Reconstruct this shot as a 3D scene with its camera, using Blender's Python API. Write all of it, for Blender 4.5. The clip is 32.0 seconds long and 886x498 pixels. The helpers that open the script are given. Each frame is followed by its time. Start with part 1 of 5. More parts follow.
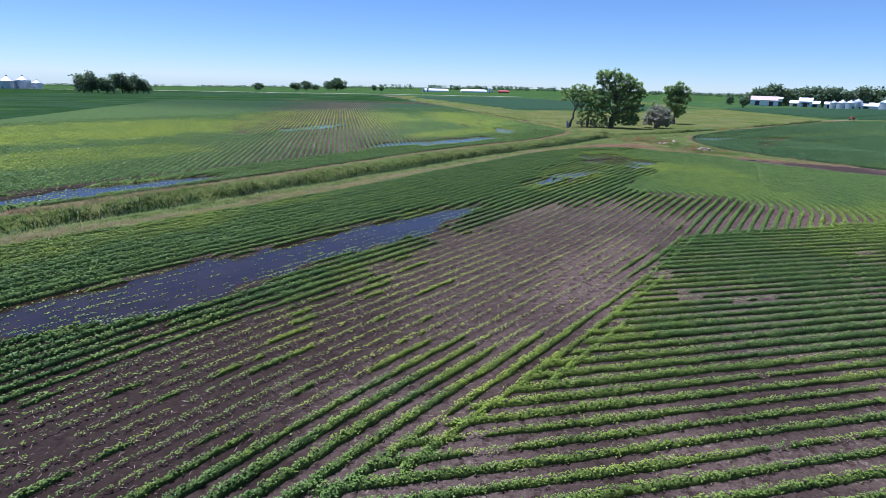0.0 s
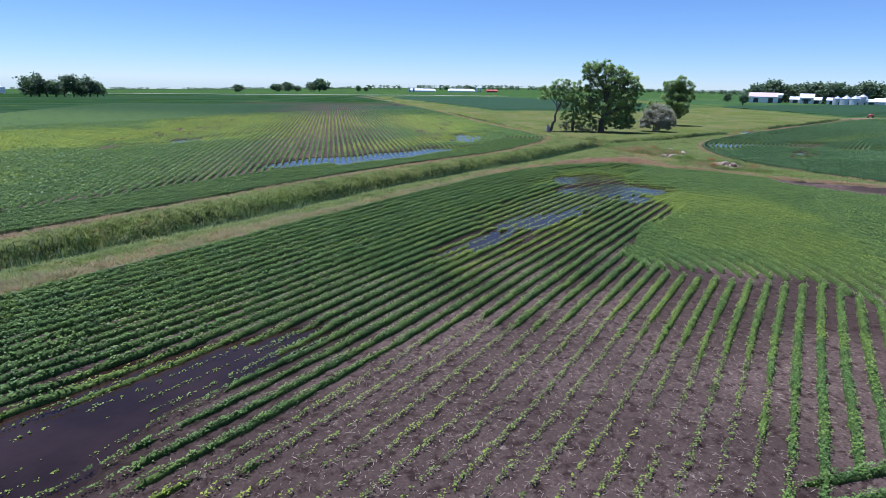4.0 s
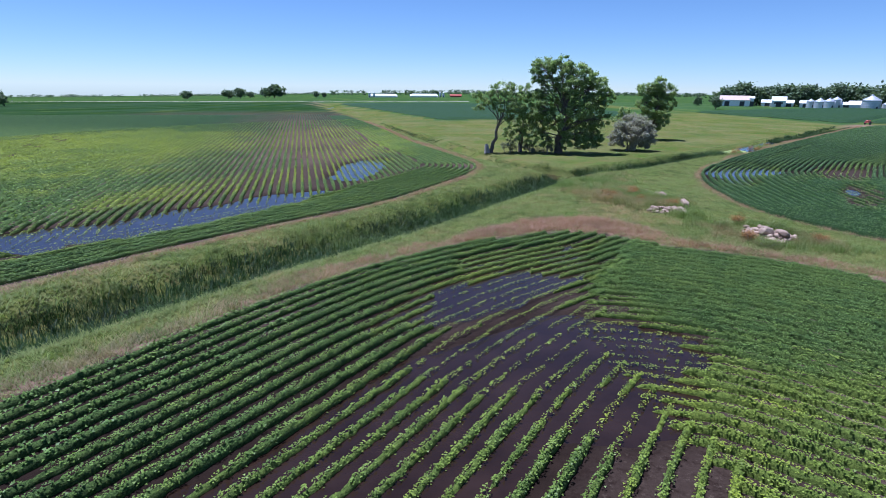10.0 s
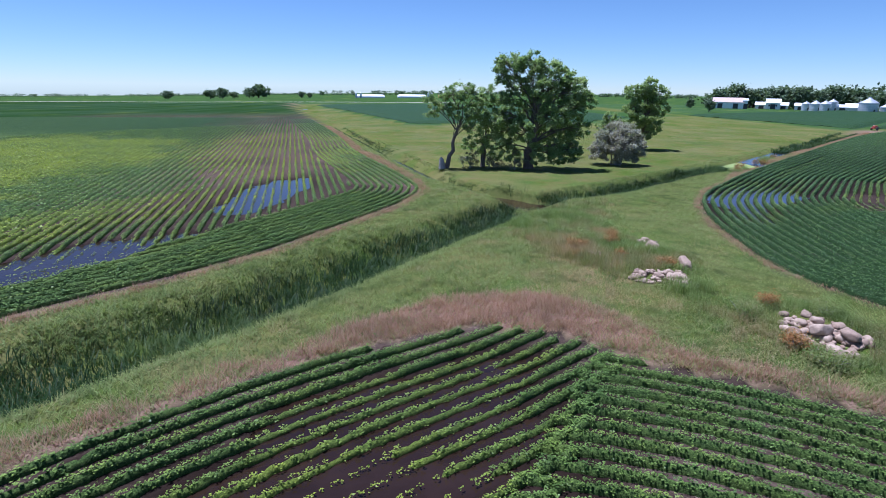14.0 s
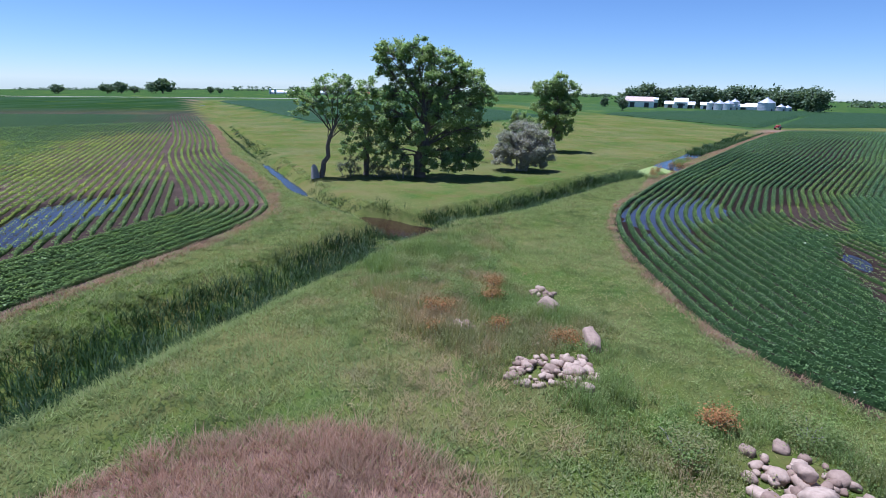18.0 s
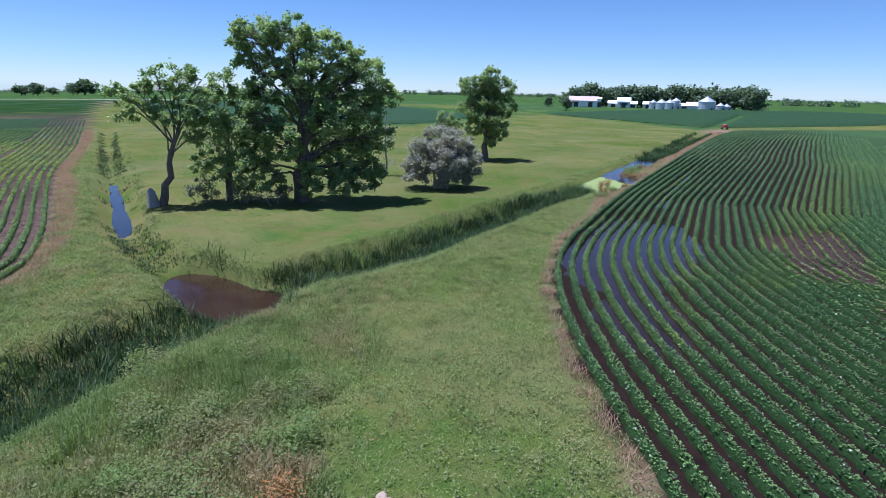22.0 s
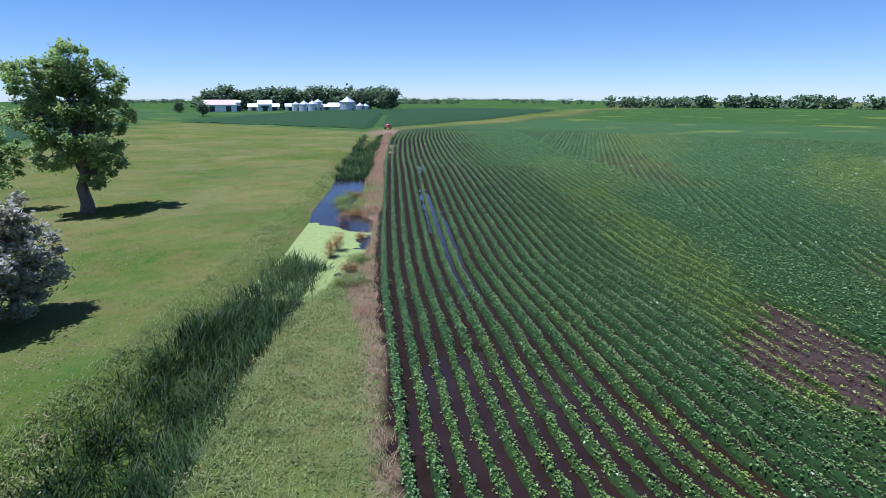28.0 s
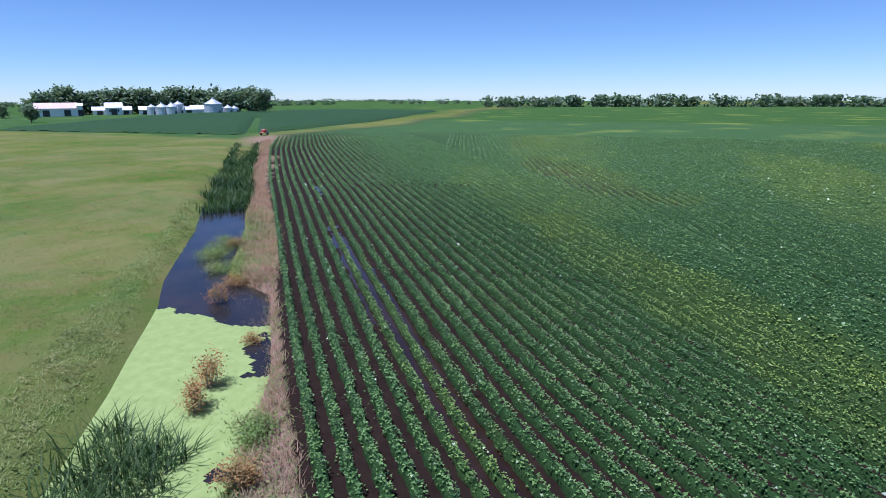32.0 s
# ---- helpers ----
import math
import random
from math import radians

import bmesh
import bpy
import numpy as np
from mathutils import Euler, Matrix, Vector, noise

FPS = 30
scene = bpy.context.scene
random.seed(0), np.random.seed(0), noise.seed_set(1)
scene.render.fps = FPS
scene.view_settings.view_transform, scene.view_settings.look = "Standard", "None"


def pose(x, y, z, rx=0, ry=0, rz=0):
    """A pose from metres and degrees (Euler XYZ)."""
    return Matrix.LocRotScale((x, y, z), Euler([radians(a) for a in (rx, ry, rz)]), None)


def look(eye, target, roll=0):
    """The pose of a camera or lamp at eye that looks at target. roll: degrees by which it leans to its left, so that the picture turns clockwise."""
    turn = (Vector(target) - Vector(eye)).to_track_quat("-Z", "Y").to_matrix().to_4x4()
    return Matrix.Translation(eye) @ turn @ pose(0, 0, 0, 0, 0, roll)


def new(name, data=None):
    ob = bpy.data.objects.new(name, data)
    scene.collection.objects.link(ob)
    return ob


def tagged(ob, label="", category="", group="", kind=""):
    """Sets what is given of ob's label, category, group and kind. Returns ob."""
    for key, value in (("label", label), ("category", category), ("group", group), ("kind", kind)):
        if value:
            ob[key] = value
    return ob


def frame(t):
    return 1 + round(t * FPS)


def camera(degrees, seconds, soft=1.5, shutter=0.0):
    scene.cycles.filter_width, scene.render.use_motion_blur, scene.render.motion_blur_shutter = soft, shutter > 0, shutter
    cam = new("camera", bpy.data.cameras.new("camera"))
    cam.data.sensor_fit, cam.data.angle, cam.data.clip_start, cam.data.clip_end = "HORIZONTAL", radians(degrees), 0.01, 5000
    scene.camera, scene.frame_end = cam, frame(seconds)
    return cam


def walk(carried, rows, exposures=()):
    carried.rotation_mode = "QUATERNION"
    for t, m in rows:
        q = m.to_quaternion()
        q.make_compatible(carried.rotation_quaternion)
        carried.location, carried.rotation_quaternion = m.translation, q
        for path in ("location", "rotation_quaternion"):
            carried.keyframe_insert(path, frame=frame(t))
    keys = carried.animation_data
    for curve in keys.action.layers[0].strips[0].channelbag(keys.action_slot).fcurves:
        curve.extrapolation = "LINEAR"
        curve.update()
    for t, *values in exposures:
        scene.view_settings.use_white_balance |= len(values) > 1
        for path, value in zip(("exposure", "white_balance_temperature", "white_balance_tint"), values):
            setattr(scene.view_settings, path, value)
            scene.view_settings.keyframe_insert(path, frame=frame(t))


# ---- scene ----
cam = camera(76.1, 32.0, soft=0.75)
PATH = [
    (0, (1.669, -3.157, 10.146), (1.631, -1.239, 9.58), 1.7),
    (0.5, (2.38, 0.395, 10.067), (2.338, 2.313, 9.499), 1.8),
    (1, (3.154, 3.781, 10.013), (3.107, 5.697, 9.443), 1.8),
    (1.5, (3.997, 7.215, 9.926), (3.951, 9.132, 9.357), 1.6),
    (2, (4.935, 10.74, 9.842), (4.893, 12.656, 9.272), 1.4),
    (2.5, (5.914, 14.146, 9.679), (5.873, 16.063, 9.109), 1.3),
    (3, (7.005, 17.39, 9.55), (6.967, 19.308, 8.984), 1.1),
    (3.5, (8.167, 20.644, 9.61), (8.138, 22.563, 9.045), 1.0),
    (4, (9.169, 24.096, 9.565), (9.151, 26.014, 9.0), 1.1),
    (4.5, (10.182, 27.394, 9.566), (10.174, 29.313, 9.003), 1.2),
    (6.5, (13.221, 39.918, 9.618), (13.251, 41.838, 9.058), 1.0),
    (7, (14.059, 42.592, 9.59), (14.093, 44.512, 9.034), 0.9),
    (7.5, (14.911, 45.357, 9.648), (14.955, 47.278, 9.093), 0.8),
    (8, (15.768, 48.18, 9.713), (15.819, 50.102, 9.16), 0.7),
    (8.5, (16.7, 50.833, 9.697), (16.757, 52.755, 9.146), 0.7),
    (9, (17.673, 53.329, 9.687), (17.738, 55.251, 9.137), 0.7),
    (9.5, (18.614, 55.713, 9.757), (18.687, 57.634, 9.208), 0.7),
    (10, (19.556, 58.07, 9.742), (19.634, 59.992, 9.193), 0.7),
    (10.5, (20.381, 60.234, 9.809), (20.464, 62.156, 9.26), 0.8),
    (11, (21.252, 62.371, 9.822), (21.341, 64.291, 9.271), 0.9),
    (11.5, (22.216, 64.585, 9.812), (22.31, 66.506, 9.264), 0.8),
    (12, (23.158, 66.704, 9.845), (23.253, 68.625, 9.298), 0.8),
    (12.5, (23.978, 68.689, 9.923), (24.077, 70.61, 9.377), 0.8),
    (13, (24.723, 70.505, 9.971), (24.824, 72.427, 9.425), 0.9),
    (13.5, (25.489, 72.244, 9.969), (25.591, 74.164, 9.421), 1.0),
    (14, (26.202, 73.831, 9.991), (26.306, 75.752, 9.444), 0.9),
    (14.5, (26.828, 75.285, 10.035), (26.952, 77.205, 9.489), 1.0),
    (16.5, (29.616, 81.175, 9.96), (29.889, 83.077, 9.406), 1.7),
    (17, (30.446, 82.535, 9.868), (30.758, 84.432, 9.316), 1.7),
    (17.5, (31.281, 83.915, 9.795), (31.624, 85.806, 9.244), 1.6),
    (18, (32.296, 85.45, 9.635), (32.653, 87.339, 9.085), 1.5),
    (18.5, (33.316, 87.063, 9.528), (33.681, 88.951, 8.979), 1.3),
    (19, (34.381, 88.817, 9.413), (34.748, 90.705, 8.866), 1.3),
    (19.5, (35.401, 90.606, 9.279), (35.773, 92.493, 8.731), 1.4),
    (20, (36.399, 92.4, 9.187), (36.775, 94.287, 8.64), 1.3),
    (20.5, (37.35, 94.163, 9.171), (37.731, 96.048, 8.624), 1.4),
    (21, (38.183, 95.865, 9.25), (38.569, 97.749, 8.701), 1.4),
    (21.5, (39.06, 97.589, 9.27), (39.484, 99.465, 8.723), 1.4),
    (22, (39.939, 99.291, 9.308), (40.461, 101.143, 8.764), 1.3),
    (22.5, (40.798, 101.018, 9.346), (41.379, 102.854, 8.806), 1.0),
    (23, (41.611, 102.876, 9.392), (42.238, 104.697, 8.852), 0.9),
    (23.5, (42.509, 104.955, 9.425), (43.193, 106.755, 8.887), 0.8),
    (24, (43.467, 107.206, 9.413), (44.213, 108.982, 8.875), 0.9),
    (24.5, (44.534, 109.571, 9.339), (45.317, 111.33, 8.802), 0.8),
    (25, (45.595, 111.944, 9.285), (46.425, 113.683, 8.748), 0.8),
    (25.5, (46.688, 114.409, 9.161), (47.657, 116.075, 8.627), 0.7),
    (26, (47.514, 116.672, 9.075), (48.672, 118.214, 8.545), 0.5),
    (26.5, (48.19, 118.808, 9.012), (49.479, 120.244, 8.485), 0.3),
    (28.5, (52.391, 127.851, 8.424), (53.891, 129.068, 7.904), -0.1),
    (29, (53.314, 129.554, 8.44), (54.83, 130.751, 7.921), -0.1),
    (29.5, (54.533, 131.147, 8.374), (56.141, 132.216, 7.853), -0.3),
    (30, (55.677, 132.618, 8.331), (57.344, 133.591, 7.81), -0.5),
    (30.5, (56.889, 134.007, 8.288), (58.573, 134.951, 7.766), -0.6),
    (31, (58.304, 135.405, 8.26), (60.004, 136.323, 7.74), -0.5),
    (31.5, (59.82, 136.534, 8.355), (61.526, 137.438, 7.833), -0.5),
    (32, (61.491, 137.461, 8.393), (63.201, 138.359, 7.873), -0.4),
]
EXPOSURE, KELVIN, TINT = 0.52, 4950, 22
walk(cam, [(t, look(eye, target, roll)) for t, eye, target, roll in PATH], [(0, EXPOSURE, KELVIN, TINT), (32, EXPOSURE, KELVIN, TINT)])

# ---------------------------------------------------------------- light
SUN_AZ, SUN_EL = radians(-58), radians(73)      # azimuth from +y towards +x
world = bpy.data.worlds.new("world")
scene.world = world
world.use_nodes = True
wn = world.node_tree
sky = wn.nodes.new("ShaderNodeTexSky")
sky.sky_type, sky.sun_disc = "NISHITA", False
sky.sun_elevation, sky.sun_rotation = SUN_EL, SUN_AZ
sky.altitude, sky.air_density, sky.dust_density, sky.ozone_density = 300, 0.77, 0.0, 3.8
tint = wn.nodes.new("ShaderNodeMix")
tint.data_type, tint.blend_type = "RGBA", "MULTIPLY"
tint.inputs[0].default_value, tint.inputs[7].default_value = 1.0, (0.97, 1.01, 0.98, 1)
wn.links.new(sky.outputs[0], tint.inputs[6])
wn.links.new(tint.outputs[2], wn.nodes["Background"].inputs[0])
wn.nodes["Background"].inputs[1].default_value = 0.072
sun = new("sun", bpy.data.lights.new("sun", "SUN"))
sun.data.energy, sun.data.angle, sun.data.color = 5.0, radians(0.53), (1.0, 0.95, 0.87)
sdir = Vector((math.sin(SUN_AZ) * math.cos(SUN_EL), math.cos(SUN_AZ) * math.cos(SUN_EL), math.sin(SUN_EL)))
sun.matrix_world = look(sdir * 200, (0, 0, 0))

# ---------------------------------------------------------------- helpers
RNG = np.random.default_rng(7)


def np_mesh(name, verts, faces, mat=None, parent=None, label="", smooth=False, attrs=None, category="", kind="", group=""):
    """One mesh object from arrays: verts (n,3), faces (m,3 or 4)."""
    verts = np.asarray(verts, dtype=np.float32)
    faces = np.asarray(faces, dtype=np.int32)
    me = bpy.data.meshes.new(name)
    k = faces.shape[1]
    me.vertices.add(len(verts))
    me.vertices.foreach_set("co", verts.ravel())
    me.loops.add(faces.size)
    me.loops.foreach_set("vertex_index", faces.ravel())
    me.polygons.add(len(faces))
    me.polygons.foreach_set("loop_start", np.arange(0, faces.size, k, dtype=np.int32))
    if smooth:
        me.polygons.foreach_set("use_smooth", np.ones(len(faces), dtype=bool))
    for key, val in (attrs or {}).items():
        a = me.attributes.new(key, "FLOAT", "POINT")
        a.data.foreach_set("value", np.asarray(val, dtype=np.float32))
    me.update(calc_edges=True)
    if mat:
        me.materials.append(mat)
    ob = new(name, me)
    if parent:
        ob.parent = parent
    return tagged(ob, label, category, group, kind)


def part(name, bm, material, parent, label=""):
    me = bpy.data.meshes.new(name)
    bm.to_mesh(me)
    bm.free()
    me.materials.append(material)
    ob = new(name, me)
    ob.parent = parent
    return tagged(ob, label)


def thing(name, x, y, z, label, category, group="", rz=0.0):
    ob = new(name)
    ob.empty_display_size = 0.3
    ob.matrix_basis = pose(x, y, z, 0, 0, rz)
    return tagged(ob, label, category, group)


def resample(pts, step):
    """Smooth a polyline (Catmull-Rom) and resample it at even steps."""
    p = np.asarray(pts, dtype=float)
    p = np.vstack([2 * p[0] - p[1], p, 2 * p[-1] - p[-2]])
    out = []
    for i in range(1, len(p) - 2):
        t = np.linspace(0, 1, 24, endpoint=False)[:, None]
        a, b, c, d = p[i - 1], p[i], p[i + 1], p[i + 2]
        out.append(0.5 * (2 * b + (c - a) * t + (2 * a - 5 * b + 4 * c - d) * t ** 2 + (3 * b - a - 3 * c + d) * t ** 3))
    q = np.vstack(out + [p[-2][None]])
    s = np.r_[0, np.cumsum(np.hypot(*np.diff(q, axis=0).T))]
    m = np.arange(0, s[-1], step)
    return np.c_[np.interp(m, s, q[:, 0]), np.interp(m, s, q[:, 1])]


def dist_line(x, y, line):
    """Distance from points to a polyline, and the nearest segment's index."""
    line = np.asarray(line, dtype=float)
    best = np.full(x.shape, 1e9)
    for a, b in zip(line[:-1], line[1:]):
        d = b - a
        t = np.clip(((x - a[0]) * d[0] + (y - a[1]) * d[1]) / (d @ d), 0, 1)
        best = np.minimum(best, (x - a[0] - t * d[0]) ** 2 + (y - a[1] - t * d[1]) ** 2)
    return np.sqrt(best)


def inside(x, y, poly):
    poly = np.asarray(poly, dtype=float)
    res = np.zeros(x.shape, dtype=bool)
    j = len(poly) - 1
    for i in range(len(poly)):
        xi, yi, xj, yj = *poly[i], *poly[j]
        if yi != yj:
            res ^= ((yi > y) != (yj > y)) & (x < (xj - xi) * (y - yi) / (yj - yi) + xi)
        j = i
    return res


_tab = np.random.default_rng(3).random((256, 256))


def vnoise(x, y, scale, seed=0):
    """Smooth value noise in 0..1."""
    u, v = x / scale + seed * 17.3, y / scale + seed * 9.7
    iu, iv = np.floor(u).astype(int), np.floor(v).astype(int)
    fu, fv = u - iu, v - iv
    fu, fv = fu * fu * (3 - 2 * fu), fv * fv * (3 - 2 * fv)
    a, b = _tab[iu & 255, iv & 255], _tab[(iu + 1) & 255, iv & 255]
    c, d = _tab[iu & 255, (iv + 1) & 255], _tab[(iu + 1) & 255, (iv + 1) & 255]
    return (a * (1 - fu) + b * fu) * (1 - fv) + (c * (1 - fu) + d * fu) * fv


def fbm(x, y, scale, seed=0):
    return 0.5 * vnoise(x, y, scale, seed) + 0.3 * vnoise(x, y, scale / 2.3, seed + 3) + 0.2 * vnoise(x, y, scale / 5.1, seed + 5)


def step01(v):
    v = np.clip(v, 0, 1)
    return v * v * (3 - 2 * v)


def blob(x, y, cx, cy, rx, ry, ang, ragged=0.35, seed=0):
    """Soft patch, 1 in its middle and 0 outside, with a ragged outline."""
    ca, sa = math.cos(radians(ang)), math.sin(radians(ang))
    u, v = (x - cx) * ca + (y - cy) * sa, -(x - cx) * sa + (y - cy) * ca
    r = np.sqrt((u / rx) ** 2 + (v / ry) ** 2)
    return step01((1.25 - r + ragged * 2 * (fbm(x, y, 3.5, seed) - 0.5)) / 0.5)


# ---------------------------------------------------------------- plan
A_EDGE = [(-140, -130), (-85, -52), (-45, 0), (-25.8, 27.7), (-19.6, 36), (-9.8, 49.3), (-2.2, 61.6), (5.2, 73.2), (14, 86), (21.3, 92.9),
          (27.2, 96.2), (30.4, 96.7), (32.8, 95.4), (35, 93.2), (40, 90.6), (45, 86.5), (52, 83), (60, 80)]
C_EDGE = [(60, 80), (54, 89), (49, 98), (47.2, 104), (48.4, 110.6), (49.7, 116), (52.2, 123.2), (56.3, 130.4), (66.6, 142.3), (79.4, 155.6), (86, 161.5),
          (105, 181.2), (143, 217.5), (156, 230)]
B_EDGE = [(-150, -120), (-92, -42), (-52, 8), (-33, 34), (-21, 53), (-9.4, 71.7), (-1.7, 84.2), (8.6, 97.8), (13.1, 102.9), (17.6, 109), (24.3, 121.7),
          (27, 130), (25.6, 139), (17, 167), (9, 202), (-25, 333), (-64, 507)]
DITCH_1 = [(-146, -125), (-89, -48), (-49, 4), (-30, 32), (-20, 46.5), (-8, 64), (2, 79.5), (11.5, 92), (16.6, 98), (22, 105.3), (29, 115), (34.6, 122.5), (38, 127)]
DITCH_2 = [(38, 127), (33.5, 131.5), (29.3, 140.5), (23.6, 161), (12, 205), (-1, 257), (-28.5, 363), (-60, 495)]
DITCH_3 = [(38, 127), (45.4, 131.2), (58, 142), (68.6, 150.5), (78.4, 160), (88, 168.5), (103, 184), (127, 208), (146, 226)]
a_edge, b_edge, c_edge = (resample(e, 0.5) for e in (A_EDGE, B_EDGE, C_EDGE))
A_POLY = [tuple(q) for q in a_edge[::8]] + [tuple(q) for q in c_edge[::6]] + [(156, 230), (242, 240), (420, 300), (900, 420), (900, -400), (-150, -400)]
B_POLY = B_EDGE + [(-700, 700), (-700, -120)]
PASTURE = [(38, 129.5), (32, 138), (26, 161), (14.5, 205), (2, 257), (-25, 363), (-40, 440), (24, 236), (80, 250), (118, 300), (146, 330), (154, 232), (141, 223), (125, 211),
           (101, 187), (86, 171.5), (76, 162.5), (66, 153), (56, 144.5), (44, 134)]
SEAM = [(-60, -60), (-2, 7), (3.8, 13.1), (7.6, 17.4), (11.9, 24.1), (16, 31.5), (19, 36), (33, 41), (29, 51), (21.5, 52.5), (19.5, 57), (23.0, 61.5), (26.8, 65.5), (28.6, 69.5), (27.6, 75), (27, 79), (28.9, 84), (31.5, 88.3), (34.4, 93)]
NORTH_FIELD = [(-40, 440), (24, 236), (80, 250), (118, 300), (146, 330), (120, 420), (40, 520)]

# puddles: (cx, cy, rx, ry, angle)
PUDDLES_A = [(-5.8, 32.0, 13.5, 2.1, 52, 1), (-12.5, 22.5, 6.5, 3.0, 52, 2), (0.5, 41.8, 5, 1.5, 38, 3), (25.6, 77, 5.4, 3.8, 60, 4), (20.5, 82.2, 4.8, 1.8, 35, 5), (17.5, 70, 10, 3.4, 55, 6),
             (24, 86, 7, 2.4, 35, 11), (26, 90.5, 5, 2.0, 30, 12), (21, 73, 5, 2.5, 60, 13), (10.5, 57.5, 4.5, 1.1, 55, 23)]
PUDDLES_B = [(-30, 46, 13, 2.8, 54, 7), (2.0, 101.0, 13, 3.0, 58, 8), (-6.5, 93.5, 8, 2.8, 50, 14), (12.2, 127.5, 9.5, 3.1, 84, 9), (9.0, 109.0, 5.0, 2.2, 58, 10), (-30, 118, 12, 2.5, 70, 15)]
PUDDLES_C = [(61.0, 129.0, 9.5, 4.2, 52, 16), (54.5, 118.5, 4, 1.8, 60, 17), (80, 150, 18, 0.7, 46, 18), (63.5, 113.5, 3.2, 1.0, 60, 19), (103, 172.5, 4, 0.5, 44, 20), (130, 196, 4, 0.7, 40, 21)]
PUDDLES = PUDDLES_A + PUDDLES_B + PUDDLES_C
# bare ground: (cx, cy, rx, ry, angle, strength)
BARE = [(4, 27, 16, 6, 52, 0.62), (10, 36, 13, 6, 54, 0.72), (17, 44, 8, 4, 56, 0.66), (-7, 14, 11, 4, 52, 0.5), (-10, 27, 15, 3, 53, 0.5), (27.5, 72, 7, 3.4, 60, 0.8), (25, 80, 6, 5, 40, 0.7), (16.5, 62, 10, 3, 55, 0.35),
        (33, 70, 6, 4, 120, 0.45), (-44, 140, 42, 9, 97, 0.6), (2, 165, 40, 8, 101, 0.6), (8, 128, 14, 5, 80, 0.55), (-58, 80, 16, 6, 60, 0.35),
        (71, 124.5, 7.5, 2.8, 50, 0.95), (63, 111.5, 8, 1.7, 55, 0.8), (-30, 46, 12, 2.4, 54, 0.9), (2.0, 101, 12.5, 2.6, 58, 0.92), (-6.5, 93.5, 7, 2.2, 50, 0.85), (12.2, 127.5, 8, 2.6, 84, 0.6), (-5.8, 32, 13.0, 1.8, 52, 0.62), (26.0, 76.5, 4.2, 3.0, 60, 0.55), (23.5, 84, 4, 2, 40, 0.6), (-12.5, 22.5, 6, 3, 52, 0.75), (80, 122, 10, 2.4, 30, 0.6), (124, 153, 18, 4.5, 36, 0.62), (165, 172, 22, 5, 22, 0.4)]
YELLOW = [(4, 24, 14, 9, 52, 0.6), (10, 12, 10, 5, 20, 0.45), (-22, 30, 16, 3, 54, 0.5), (14, 60, 9, 3, 54, 0.35), (30, 60, 8, 6, 110, 0.25), (30, 50, 10, 6, 60, 0.25), (24, 86, 4, 3, 40, 0.3), (-62, 100, 38, 16, 60, 0.9), (-30, 150, 36, 22, 95, 0.7),
          (3, 118, 16, 5, 55, 0.7), (4, 170, 34, 12, 101, 0.6), (-45, 65, 20, 7, 58, 0.6), (38, 40, 14, 8, 30, 0.5), (32, 70, 6, 6, 0, 0.25), (64, 128, 14, 0.6, 50, 0.25), (74, 130, 14, 1.8, 40, 0.4),
          (88, 140, 20, 2.4, 40, 0.4), (112, 156, 16, 5, 38, 0.22), (130, 130, 30, 6, 10, 0.28), (170, 170, 40, 8, 20, 0.25), (190, 110, 40, 10, 0, 0.25)]


WET = [(-10, 14, 16, 8, 52, 1.0), (17, 70, 22, 11, 54, 1.0), (24, 84, 12, 7, 40, 1.0), (-9, 24, 20, 8, 53, 0.7), (58, 118, 16, 8, 60, 0.9), (10, 128, 18, 7, 65, 0.6), (66, 138, 18, 5, 48, 0.8)]


def patches(x, y, spec, ragged=0.5):
    out = np.zeros_like(x)
    for i, (cx, cy, rx, ry, ang, st) in enumerate(spec):
        near = (np.abs(x - cx) < rx * 2 + 6) & (np.abs(y - cy) < rx * 2 + 6)
        if near.any():
            out[near] = np.maximum(out[near], st * blob(x[near], y[near], cx, cy, rx, ry, ang, ragged, i))
    return out


def puddle_mask(x, y, grow=1.0):
    out = np.zeros_like(x)
    for cx, cy, rx, ry, ang, sd in PUDDLES:
        near = (np.abs(x - cx) < rx * 1.7 + 4) & (np.abs(y - cy) < rx * 1.7 + 4)
        if near.any():
            out[near] = np.maximum(out[near], blob(x[near], y[near], cx, cy, rx * grow, ry * grow, ang, 0.55, sd))
    return out


WATER_Z = -0.055
DITCH_Z = -1.0
POND_Z = -0.4
BANK_S = [0, 28, 36, 42, 50, 54, 72, 80]
BANK_L, BANK_R = [-3.4, -3.3, -2.6, -2.3, -2.3, -2.8, -3.2, -3.4], [3.4, 2.8, 3.3, 4.2, 4.2, 2.0, 2.0, 3.4]


def along_3(x, y):
    """Metres along the ditch beside the far field, from the pool, and metres to its field side."""
    s = (x - 38) * 0.715 + (y - 127) * 0.7
    return s, (x - 38) * 0.7 - (y - 127) * 0.715 - np.interp(s, [0, 8, 25, 38, 52, 65, 86], [0, 2.2, 3.3, 4.6, 4.7, 5.3, 4.7])


def pool_r(x, y):
    """1 on the rim of the brown pool."""
    u, v = (x - 36.3) * 0.505 - (y - 127.9) * 0.863, (x - 36.3) * 0.863 + (y - 127.9) * 0.505
    return np.hypot(u / 4.9, v / 2.0)


